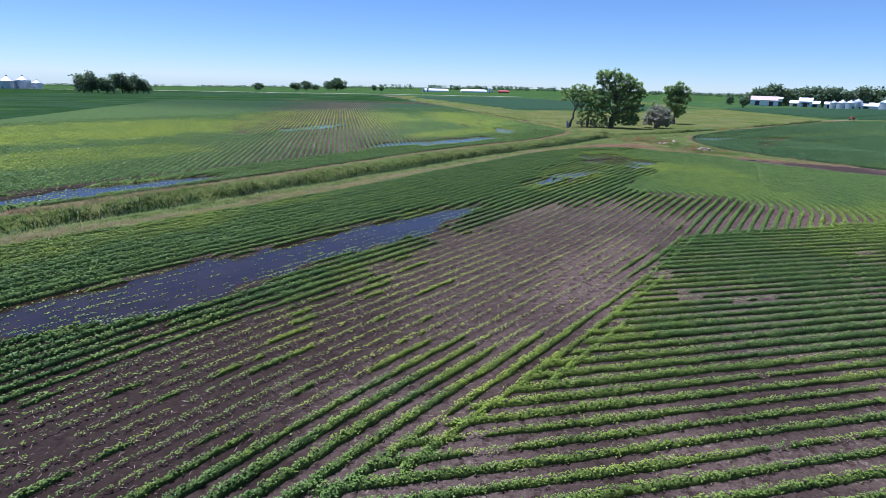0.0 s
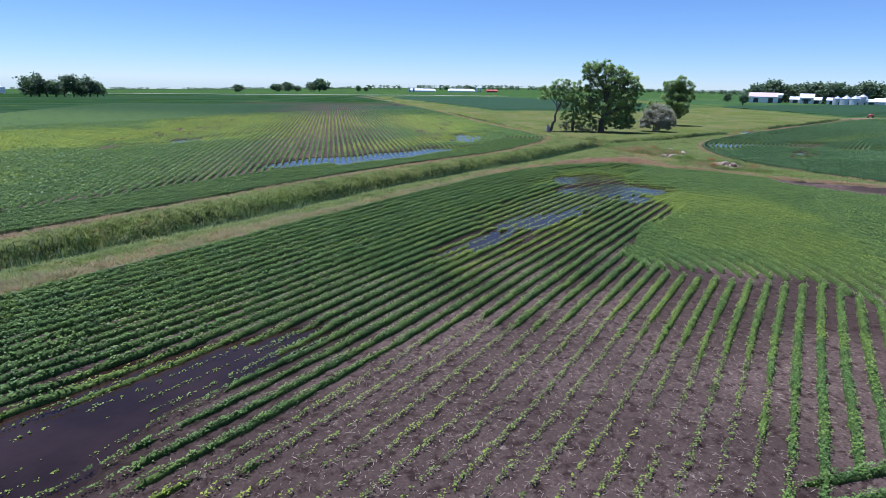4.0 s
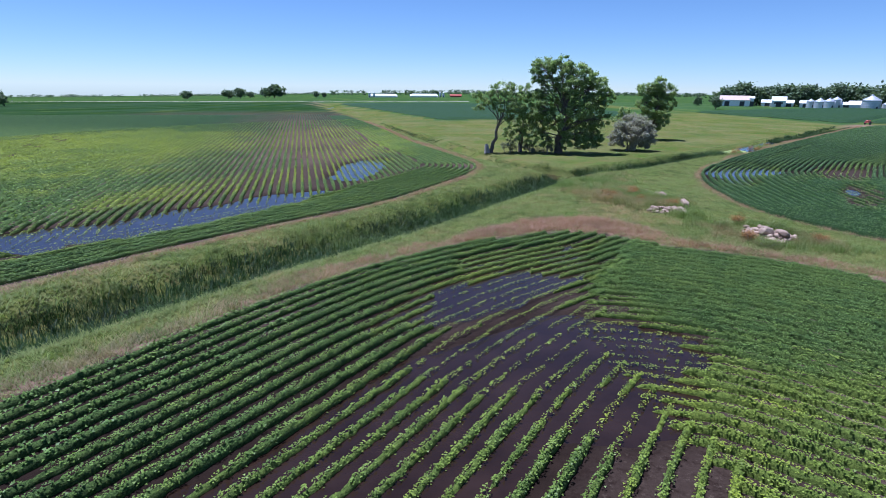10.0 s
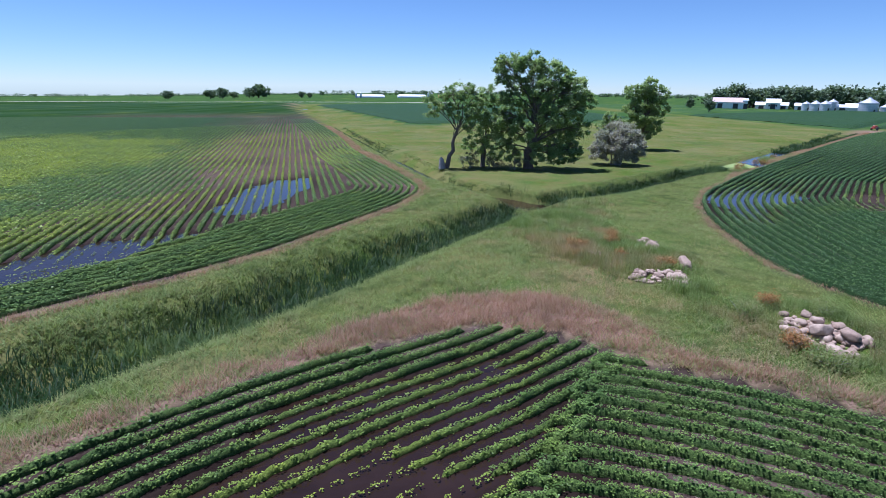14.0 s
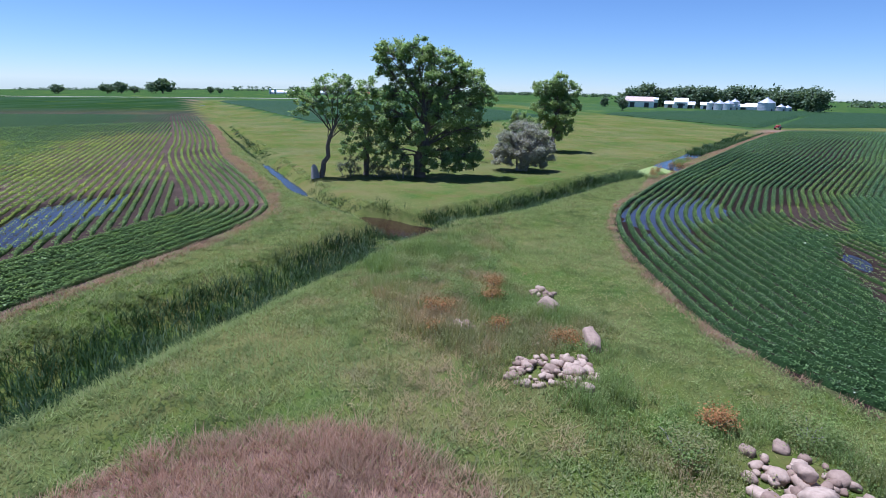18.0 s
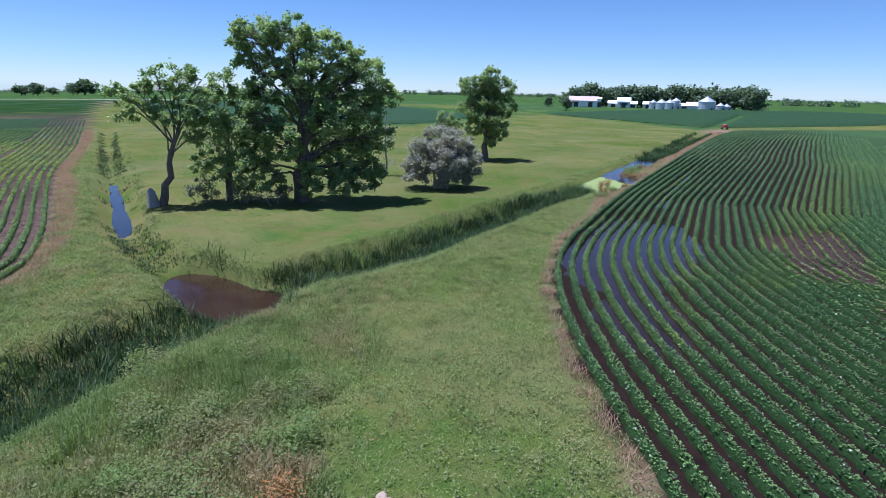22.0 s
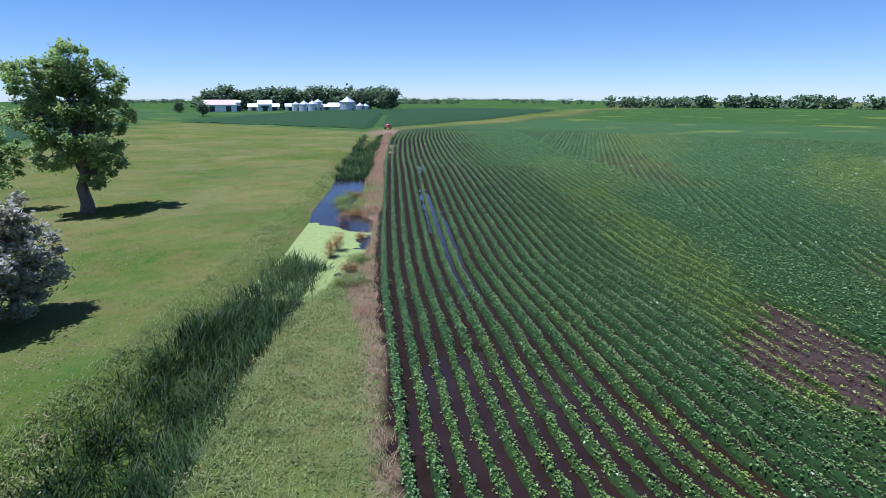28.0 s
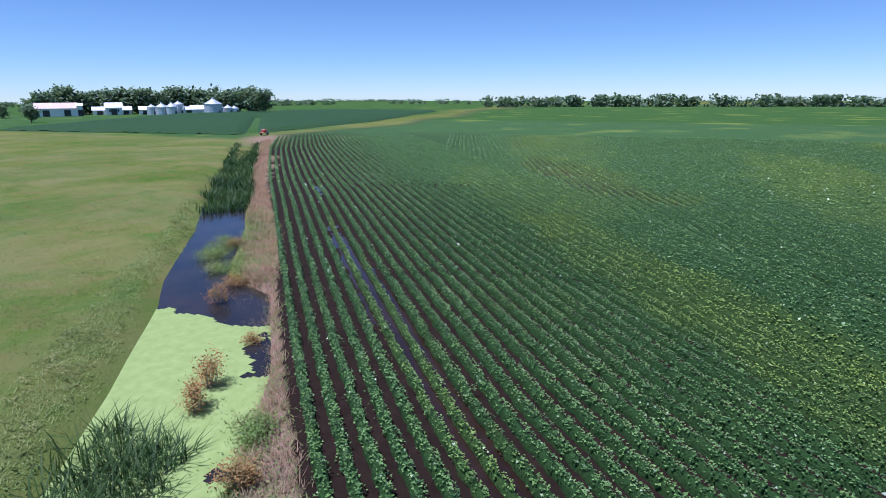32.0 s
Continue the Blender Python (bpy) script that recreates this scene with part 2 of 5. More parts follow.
def height(x, y):
    x, y = np.asarray(x, dtype=float), np.asarray(y, dtype=float)
    z = 0.10 * (fbm(x, y, 14, 1) - 0.5)
    core = (np.abs(x - 20) < 240) & (np.abs(y - 130) < 420)
    if core.any():
        xc, yc = x[core], y[core]
        d1, d2 = (dist_line(xc, yc, l) for l in (DITCH_1, DITCH_2))
        s3, o3 = along_3(xc, yc)
        cut = np.minimum(step01((o3 - np.interp(s3, BANK_S, BANK_L)) / np.interp(s3, [30, 36, 72, 80], [3, 2.2, 2.2, 3])),
                         step01((np.interp(s3, BANK_S, BANK_R) - o3) / np.interp(s3, [30, 36, 72, 80], [3, 0.8, 0.8, 3])))
        z[core] -= 1.0 * step01((3.7 - d1) / 2.9)
        z[core] -= np.maximum(1.3 * step01((2.3 - d2) / 2.6) * (0.7 + 0.34 * step01((yc - 139) / 3) * step01((168 - yc) / 6) + 0.22 * (vnoise(xc, yc, 5, 44) - 0.4)), np.interp(s3, [24, 33, 74, 84], [1.35, 0.66, 0.66, 1.2]) * cut * step01(s3 / 5)) * step01(d1 / 3)
        pool = pool_r(xc, yc)
        z[core] = np.minimum(z[core], np.where(pool < 1.25, -1.4 * step01((1.25 - pool) / 0.45), 9))
        z[core] += 0.55 * np.exp(-((xc - 39) / 9) ** 2 - ((yc - 104) / 9) ** 2)
        z[core] = np.maximum(z[core], np.where(z[core] > -0.06, -0.03, -9)) - 0.13 * puddle_mask(xc, yc) * (inside(xc, yc, A_POLY) | inside(xc, yc, B_POLY))
    # the land falls away gently beyond the fields, most of all to the west
    far = np.hypot(x - 30, y - 90)
    az = np.degrees(np.arctan2(x - 30, y - 90))
    fall = np.interp(az, [-180, -45, -24, -10, 6, 16, 55, 66, 95, 180], [0.012, 0.0205, 0.0165, 0.0105, 0.0055, 0.0050, 0.0040, 0.0065, 0.0085, 0.012])
    run = np.clip(far - 150, 0, None)
    z -= fall * run * run / (run + 120)
    z += 1.6 * step01((far - 300) / 700) * (fbm(x, y, 420, 2) - 0.5)
    return z


# ---------------------------------------------------------------- materials
def material(name):
    m = bpy.data.materials.new(name)
    m.use_nodes = True
    return m, m.node_tree.nodes, m.node_tree.links, m.node_tree.nodes["Principled BSDF"]


def mixrgb(nodes, links, fac, a, b, blend="MIX"):
    n = nodes.new("ShaderNodeMix")
    n.data_type, n.blend_type = "RGBA", blend
    for sock, val in ((n.inputs[0], fac), (n.inputs[6], a), (n.inputs[7], b)):
        if hasattr(val, "is_linked"):
            links.new(val, sock)
        elif isinstance(val, tuple):
            sock.default_value = (*val, 1)
        else:
            sock.default_value = val
    return n.outputs[2]


def noise_node(nodes, links, scale, detail=4.0, rough=0.6):
    n = nodes.new("ShaderNodeTexNoise")
    n.inputs["Scale"].default_value, n.inputs["Detail"].default_value, n.inputs["Roughness"].default_value = scale, detail, rough
    tc = nodes.new("ShaderNodeTexCoord")
    links.new(tc.outputs["Object"], n.inputs["Vector"])
    return n.outputs["Fac"]


def ramp(nodes, links, fac, lo, hi):
    n = nodes.new("ShaderNodeMapRange")
    n.inputs["From Min"].default_value, n.inputs["From Max"].default_value = lo, hi
    links.new(fac, n.inputs["Value"])
    return n.outputs["Result"]


def attr(nodes, name):
    n = nodes.new("ShaderNodeAttribute")
    n.attribute_name = name
    return n.outputs["Fac"]


def leaf_mat(name, c_dark, c_lit, c_alt, translucent=0.3, rough=0.5, spec=0.35):
    """Foliage: 'tone' 0..1 blends to c_alt, 'deep' to a dark green, random per leaf between dark and lit."""
    m, n, l, bsdf = material(name)
    g = n.new("ShaderNodeNewGeometry")
    col = mixrgb(n, l, g.outputs["Random Per Island"], c_dark, c_lit)
    col = mixrgb(n, l, attr(n, "tone"), col, c_alt)
    col = mixrgb(n, l, attr(n, "deep_or_shade"), col, tuple(0.5 * q for q in c_dark))
    big = noise_node(n, l, 0.35, 3)
    col = mixrgb(n, l, ramp(n, l, big, 0.3, 0.75), col, mixrgb(n, l, 1.0, col, (0.72, 0.80, 0.8), "MULTIPLY"))
    l.new(col, bsdf.inputs["Base Color"])
    bsdf.inputs["Roughness"].default_value, bsdf.inputs["Specular IOR Level"].default_value = rough, spec
    tr = n.new("ShaderNodeBsdfTranslucent")
    l.new(mixrgb(n, l, 1.0, col, (1.15, 1.2, 0.65), "MULTIPLY"), tr.inputs["Color"])
    mx = n.new("ShaderNodeMixShader")
    mx.inputs[0].default_value = translucent
    l.new(bsdf.outputs[0], mx.inputs[1])
    l.new(tr.outputs[0], mx.inputs[2])
    l.new(mx.outputs[0], n["Material Output"].inputs["Surface"])
    return m


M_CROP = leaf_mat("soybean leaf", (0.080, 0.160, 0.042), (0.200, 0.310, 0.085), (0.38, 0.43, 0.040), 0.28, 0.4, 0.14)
M_CROP_DENSE = leaf_mat("dense soybean leaf", (0.060, 0.125, 0.036), (0.235, 0.345, 0.105), (0.38, 0.43, 0.035), 0.25, 0.34, 0.3)
M_GRASS = leaf_mat("verge grass", (0.160, 0.210, 0.062), (0.290, 0.340, 0.115), (0.43, 0.30, 0.17), 0.4, 0.65, 0.08)
M_PASTURE = leaf_mat("pasture grass", (0.155, 0.185, 0.056), (0.250, 0.268, 0.098), (0.35, 0.285, 0.155), 0.4, 0.65, 0.08)
M_REED = leaf_mat("reed leaf", (0.020, 0.046, 0.012), (0.050, 0.094, 0.026), (0.12, 0.165, 0.048), 0.3, 0.5, 0.15)
M_DRY = leaf_mat("dry weed", (0.33, 0.175, 0.115), (0.53, 0.34, 0.245), (0.40, 0.34, 0.19), 0.3, 0.8, 0.05)
M_TREE = leaf_mat("cottonwood leaf", (0.20, 0.275, 0.115), (0.45, 0.54, 0.26), (0.44, 0.48, 0.24), 0.55, 0.45, 0.2)
M_OLIVE = leaf_mat("silver olive leaf", (0.37, 0.335, 0.32), (0.60, 0.55, 0.53), (0.32, 0.30, 0.25), 0.5, 0.6, 0.2)
M_DULL = leaf_mat("dull bush leaf", (0.14, 0.16, 0.09), (0.27, 0.28, 0.18), (0.30, 0.26, 0.19), 0.35, 0.6, 0.2)
M_WOODS = leaf_mat("far woods leaf", (0.085, 0.130, 0.075), (0.17, 0.23, 0.125), (0.20, 0.245, 0.15), 0.3, 0.6, 0.2)


def make_bush_mat():
    """The leafy mass of a bean row below its uppermost leaves."""
    m, n, l, bsdf = material("soybean bush")
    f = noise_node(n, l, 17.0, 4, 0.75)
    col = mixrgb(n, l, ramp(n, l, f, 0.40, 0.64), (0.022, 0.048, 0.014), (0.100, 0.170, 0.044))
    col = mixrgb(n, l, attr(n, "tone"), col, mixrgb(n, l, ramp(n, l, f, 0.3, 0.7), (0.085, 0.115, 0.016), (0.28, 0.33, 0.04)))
    # dark end: deeper crop green, or painted shade under the far field's leaves
    col = mixrgb(n, l, attr(n, "deep_or_shade"), col, (0.018, 0.046, 0.011))
    l.new(col, bsdf.inputs["Base Color"])
    bsdf.inputs["Roughness"].default_value, bsdf.inputs["Specular IOR Level"].default_value = 0.6, 0.1
    bump = n.new("ShaderNodeBump")
    bump.inputs["Distance"].default_value = 0.08
    l.new(f, bump.inputs["Height"])
    l.new(bump.outputs[0], bsdf.inputs["Normal"])
    return m


M_BUSH = make_bush_mat()


def make_ground_mat():
    m, n, l, bsdf = material("ground soil and grass")
    fine, mid, big = noise_node(n, l, 9.0, 6, 0.7), noise_node(n, l, 1.3, 5, 0.65), noise_node(n, l, 0.12, 4)
    soil = mixrgb(n, l, ramp(n, l, fine, 0.3, 0.7), (0.050, 0.033, 0.025), (0.185, 0.132, 0.100))
    soil = mixrgb(n, l, ramp(n, l, mid, 0.35, 0.7), soil, (0.085, 0.060, 0.047))
    clod = noise_node(n, l, 2.3, 5, 0.7)
    soil = mixrgb(n, l, ramp(n, l, clod, 0.50, 0.62), soil, (0.040, 0.026, 0.020))
    soil = mixrgb(n, l, ramp(n, l, noise_node(n, l, 4.2, 4, 0.7), 0.58, 0.68), soil, (0.235, 0.178, 0.132))
    damp = mixrgb(n, l, ramp(n, l, mid, 0.3, 0.75), (0.012, 0.0068, 0.0045), (0.026, 0.0155, 0.011))
    soil = mixrgb(n, l, attr(n, "wet"), soil, damp)
    grass = mixrgb(n, l, ramp(n, l, fine, 0.3, 0.7), (0.066, 0.092, 0.016), (0.128, 0.150, 0.032))
    grass = mixrgb(n, l, ramp(n, l, mid, 0.45, 0.8), grass, (0.165, 0.145, 0.050))
    patch = noise_node(n, l, 0.38, 4)
    grass = mixrgb(n, l, ramp(n, l, patch, 0.5, 0.72), grass, (0.150, 0.118, 0.045))
    grass = mixrgb(n, l, ramp(n, l, patch, 0.48, 0.3), grass, (0.07, 0.115, 0.022))
    grass = mixrgb(n, l, ramp(n, l, big, 0.42, 0.7), grass, (0.160, 0.145, 0.052))
    lush = noise_node(n, l, 0.05, 3)
    grass = mixrgb(n, l, ramp(n, l, lush, 0.42, 0.66), grass, mixrgb(n, l, 1.0, grass, (0.70, 0.86, 0.66), "MULTIPLY"))
    col = mixrgb(n, l, attr(n, "grass"), soil, grass)
    crop = mixrgb(n, l, ramp(n, l, fine, 0.3, 0.7), (0.026, 0.060, 0.016), (0.062, 0.112, 0.032))
    crop = mixrgb(n, l, ramp(n, l, big, 0.5, 0.75), crop, (0.058, 0.104, 0.026))
    crop = mixrgb(n, l, ramp(n, l, noise_node(n, l, 0.045, 4), 0.56, 0.68), crop, (0.115, 0.150, 0.030))
    crop = mixrgb(n, l, attr(n, "dense"), crop, mixrgb(n, l, 1.0, crop, (0.50, 0.58, 0.58), "MULTIPLY"))
    col = mixrgb(n, l, attr(n, "crop"), col, crop)
    dry = mixrgb(n, l, ramp(n, l, fine, 0.3, 0.7), (0.15, 0.085, 0.062), (0.32, 0.20, 0.15))
    col = mixrgb(n, l, attr(n, "dry"), col, dry)
    l.new(col, bsdf.inputs["Base Color"])
    bsdf.inputs["Roughness"].default_value = 0.85
    sheen = n.new("ShaderNodeMath")
    sheen.operation = "MULTIPLY"
    sheen.inputs[1].default_value = 0.08
    l.new(attr(n, "wet"), sheen.inputs[0])
    l.new(sheen.outputs[0], bsdf.inputs["Specular IOR Level"])
    bump = n.new("ShaderNodeBump")
    bump.inputs["Strength"].default_value, bump.inputs["Distance"].default_value = 0.9, 0.06
    l.new(fine, bump.inputs["Height"])
    l.new(bump.outputs[0], bsdf.inputs["Normal"])
    return m


def make_water_mat(name, c, c2):
    m, n, l, bsdf = material(name)
    l.new(mixrgb(n, l, ramp(n, l, noise_node(n, l, 0.5, 4), 0.35, 0.7), c, c2), bsdf.inputs["Base Color"])
    bsdf.inputs["Roughness"].default_value, bsdf.inputs["IOR"].default_value = 0.08, 1.33
    bump = n.new("ShaderNodeBump")
    bump.inputs["Strength"].default_value, bump.inputs["Distance"].default_value = 0.3, 0.03
    l.new(noise_node(n, l, 5.0, 3), bump.inputs["Height"])
    l.new(bump.outputs[0], bsdf.inputs["Normal"])
    return m


def plain(name, a, b, scale=3.0, rough=0.7, metal=0.0, bump_d=0.0, spec=0.5):
    m, n, l, bsdf = material(name)
    f = noise_node(n, l, scale, 5, 0.65)
    col = mixrgb(n, l, ramp(n, l, f, 0.3, 0.7), a, b)
    l.new(col, bsdf.inputs["Base Color"])
    bsdf.inputs["Roughness"].default_value, bsdf.inputs["Metallic"].default_value = rough, metal
    bsdf.inputs["Specular IOR Level"].default_value = spec
    if bump_d:
        bump = n.new("ShaderNodeBump")
        bump.inputs["Distance"].default_value = bump_d
        l.new(f, bump.inputs["Height"])
        l.new(bump.outputs[0], bsdf.inputs["Normal"])
    return m


def make_stone_mat():
    m, n, l, bsdf = material("field stone")
    oi = n.new("ShaderNodeObjectInfo")
    col = mixrgb(n, l, oi.outputs["Random"], (0.25, 0.165, 0.115), (0.50, 0.375, 0.275))
    f = noise_node(n, l, 6.0, 6, 0.7)
    col = mixrgb(n, l, ramp(n, l, f, 0.35, 0.75), col, mixrgb(n, l, 1.0, col, (0.62, 0.58, 0.56), "MULTIPLY"))
    l.new(col, bsdf.inputs["Base Color"])
    bsdf.inputs["Roughness"].default_value = 0.85
    bump = n.new("ShaderNodeBump")
    bump.inputs["Distance"].default_value = 0.03
    l.new(f, bump.inputs["Height"])
    l.new(bump.outputs[0], bsdf.inputs["Normal"])
    return m


M_WEED = leaf_mat("bank weed leaf", (0.165, 0.225, 0.066), (0.30, 0.36, 0.125), (0.43, 0.30, 0.18), 0.45, 0.6, 0.1)
M_GROUND = make_ground_mat()
M_MUD = make_water_mat("muddy water", (0.016, 0.0085, 0.0055), (0.028, 0.0155, 0.0105))
M_RUST = leaf_mat("rusty weed leaf", (0.30, 0.125, 0.045), (0.52, 0.25, 0.10), (0.20, 0.20, 0.08), 0.3, 0.7, 0.1)
M_SHRUB = leaf_mat("shrub leaf", (0.14, 0.21, 0.055), (0.27, 0.35, 0.10), (0.36, 0.28, 0.14), 0.45, 0.6, 0.2)
M_POND = make_water_mat("ditch water", (0.014, 0.013, 0.014), (0.03, 0.022, 0.018))
M_POOL = make_water_mat("brown pool water", (0.030, 0.016, 0.010), (0.046, 0.026, 0.016))
M_DUCK = plain("duckweed", (0.20, 0.25, 0.075), (0.26, 0.31, 0.105), 2.5, 0.8, 0, 0, 0.08)
M_STONE = make_stone_mat()
M_BARK = plain("bark", (0.09, 0.065, 0.05), (0.20, 0.155, 0.125), 5.0, 0.9, 0, 0.03)
M_DEADWOOD = plain("dead wood", (0.26, 0.22, 0.19), (0.42, 0.38, 0.34), 5.0, 0.9, 0, 0.02)
M_WHITE = plain("white painted metal", (0.74, 0.74, 0.73), (0.83, 0.83, 0.82), 0.8, 0.5)
M_ROOF = plain("pale metal roof", (0.50, 0.36, 0.33), (0.60, 0.46, 0.42), 0.6, 0.5)
M_STEEL = plain("galvanised steel", (0.52, 0.53, 0.55), (0.66, 0.67, 0.68), 0.7, 0.4, 0.5)
M_DARK = plain("dark opening", (0.04, 0.04, 0.045), (0.07, 0.07, 0.075), 1.0, 0.8)
M_RED = plain("red paint", (0.35, 0.05, 0.03), (0.45, 0.08, 0.05), 1.0, 0.5)
M_STRAW = plain("corn straw", (0.20, 0.145, 0.095), (0.36, 0.28, 0.20), 3.0, 0.8)
M_ROAD = plain("gravel road", (0.38, 0.33, 0.27), (0.48, 0.42, 0.35), 0.3, 0.9)


# ---------------------------------------------------------------- ground
def axis(lo, hi, fine, far, grow=1.16):
    mid = np.arange(lo, hi + fine / 2, fine)
    out, s, v = [], fine, hi
    while v < far:
        s *= grow
        v += s
        out.append(v)
    left, s, v = [], fine, lo
    while v > -far:
        s *= grow
        v -= s
        left.append(v)
    return np.r_[left[::-1], mid, out]


def corner_weeds(x, y):
    """Where the sprayed-off weeds spread round the corner of the field."""
    return np.exp(-((x - 31.0) / 6.5) ** 2 - ((y - 98.5) / 4.5) ** 2)


def region_attrs(x, y):
    field_a, field_b = inside(x, y, A_POLY), inside(x, y, B_POLY)
    fields = field_a | field_b
    far = np.hypot(x - 30, y - 90)
    grass = np.where(fields, 0.0, 1.0)
    crop = np.where(fields, step01((far - 150) / 90), 0.0)
    north = inside(x, y, NORTH_FIELD) | ((y > 236 + (x - 153) * 0.30) & (x > 146)) | (y > 470)
    crop = np.where(north, 1.0, crop)
    crop = np.maximum(crop, np.where(field_b, step01((-76 - x) / 8), 0))
    crop = np.maximum(crop, np.where(field_a, np.maximum(step01((x - 176) / 8), step01((np.hypot(x - 22, y - 58) - 62) / 8) * (x > 60) * (y < 70)), 0))
    dry = np.zeros_like(x)
    core = (np.abs(x - 20) < 240) & (np.abs(y - 130) < 420)
    xc, yc = x[core], y[core]
    da, db, dc = dist_line(xc, yc, A_EDGE), dist_line(xc, yc, B_EDGE), dist_line(xc, yc, C_EDGE)
    rag = 1.2 * (fbm(xc, yc, 2.5, 4) - 0.5)
    da = da - 2.9 * corner_weeds(xc, yc)
    dc = dc - 0.9 * step01((yc - 140) / 10)
    crop[core] = np.maximum(crop[core], np.where(field_a[core] & (xc > 60) & (yc > 95), 0.75 * step01((dc - 16) / 10) * (1 - patches(xc, yc, BARE)), 0))
    dr = np.maximum.reduce([step01((1.1 - da + rag) / 0.7), 0.8 * step01((0.8 - db + rag) / 0.6), step01((0.45 + 0.45 * step01((yc - 136) / 8) - dc + rag) / 0.6)])
    dry[core] = np.where(fields[core], 0.0, dr)
    wet = np.zeros_like(x)
    wet[core] = np.maximum.reduce([puddle_mask(xc, yc), patches(xc, yc, WET), 0.6 * step01((fbm(xc, yc, 9, 6) - 0.45) / 0.2), 1.0 * (fields[core] & (xc > 46) & (yc > 84))])
    bare = np.zeros_like(x)
    bare[core] = patches(xc, yc, BARE)
    wet *= 1 - 0.4 * bare * (1 - puddle_mask(x, y))
    wet = np.maximum(wet, 0.5 * puddle_mask(x, y, 1.5) + 0.5 * puddle_mask(x, y, 1.2))
    return grass, crop, dry, wet, field_b * 1.0


gx, gy = axis(-48, 98, 0.8, 4200), axis(-6, 182, 0.8, 4200)
gx = np.unique(np.round(np.r_[gx, np.arange(30, 43, 0.4), np.arange(64, 84, 0.4)], 3))
gy = np.unique(np.round(np.r_[gy, np.arange(120, 136, 0.4), np.arange(143, 166, 0.4)], 3))
GX, GY = np.meshgrid(gx, gy)
fx, fy = GX.ravel(), GY.ravel()
gz = height(fx, fy)
a_grass, a_crop, a_dry, a_wet, a_dense = region_attrs(fx, fy)
nx, ny = len(gx), len(gy)
idx = (np.arange(ny - 1)[:, None] * nx + np.arange(nx - 1)[None]).ravel()
np_mesh("ground", np.c_[fx, fy, gz], np.c_[idx, idx + 1, idx + nx + 1, idx + nx], M_GROUND, None, "flat farmland with dark wet soil and grassy verges", True,
        dict(grass=a_grass, crop=a_crop, dry=a_dry, wet=a_wet, dense=a_dense), "ground", "structure")


def ring_sheet(name, pts, z, mat, label, category="water"):
    c = np.mean(pts, axis=0)
    v = [(c[0], c[1], z)] + [(p[0], p[1], z) for p in pts]
    n = len(pts)
    return np_mesh(name, v, [(0, 1 + i, 1 + (i + 1) % n) for i in range(n)], mat, None, label, False, None, category, "structure")


def ellipse(cx, cy, rx, ry, ang, n=28):
    t = np.linspace(0, 2 * math.pi, n, endpoint=False)
    ca, sa = math.cos(radians(ang)), math.sin(radians(ang))
    return np.c_[cx + rx * np.cos(t) * ca - ry * np.sin(t) * sa, cy + rx * np.cos(t) * sa + ry * np.sin(t) * ca]


for k, (cx, cy, rx, ry, ang, sd) in enumerate(PUDDLES):
    ring_sheet("water", ellipse(cx, cy, rx * 1.5 + 0.4, ry * 1.5 + 0.4, ang), WATER_Z - 0.0006 * k, M_MUD, "muddy rain water standing between the bean rows")


def strip_sheet(name, line, half, z, mat, label, kind="structure", category="water", lift=None):
    p = resample(line, 1.5)
    d = np.gradient(p, axis=0)
    d /= np.hypot(*d.T)[:, None]
    nrm = np.c_[-d[:, 1], d[:, 0]]
    a, b = p + nrm * half, p - nrm * half
    za = np.full(len(p), z) if lift is None else np.maximum(height(a[:, 0], a[:, 1]), height(b[:, 0], b[:, 1])) + lift
    v = np.vstack([np.c_[a, za], np.c_[b, za]])
    n = len(p)
    i = np.arange(n - 1)
    return np_mesh(name, v, np.c_[i, i + 1, i + 1 + n, i + n], mat, None, label, True, None, category, kind)


strip_sheet("water", DITCH_1[4:], 2.6, DITCH_Z - 0.02, M_POND, "dark water at the bottom of the drainage ditch")
strip_sheet("water", DITCH_2[:7], 2.4, DITCH_Z - 0.01, M_POND, "still blue-reflecting water in the pasture ditch")
strip_sheet("water", [(63.0, 146.0)] + DITCH_3[3:6] + [(94, 174.6)], 4.8, POND_Z, M_POND, "still water in the drainage ditch beside the field")
ring_sheet("water", ellipse(36.3, 127.9, 6.0, 3.0, -60), DITCH_Z + 0.01, M_POOL, "brown pool where the three ditches meet")

# ---------------------------------------------------------------- crop rows
ROW = 0.76


def offsets(edge, count, side, first=0.5, fan=None):
    """Row lines parallel to an edge; side is -1 to the right of its direction. fan(s): factor by which the rows spread."""
    d = np.gradient(edge, axis=0)
    d /= np.hypot(*d.T)[:, None]
    nrm = np.c_[-d[:, 1], d[:, 0]] * side
    s = np.arange(len(edge)) * 0.5
    f = fan(s) if fan else np.ones(len(edge))
    coarse = edge[::4]
    for k in range(count):
        off = (first + k * ROW)
        p = edge + nrm * (off * f)[:, None]
        if off > 6:
            keep = dist_line(p[:, 0], p[:, 1], coarse) > off * f * 0.88
        else:
            keep = np.ones(len(p), dtype=bool)
        yield p, keep


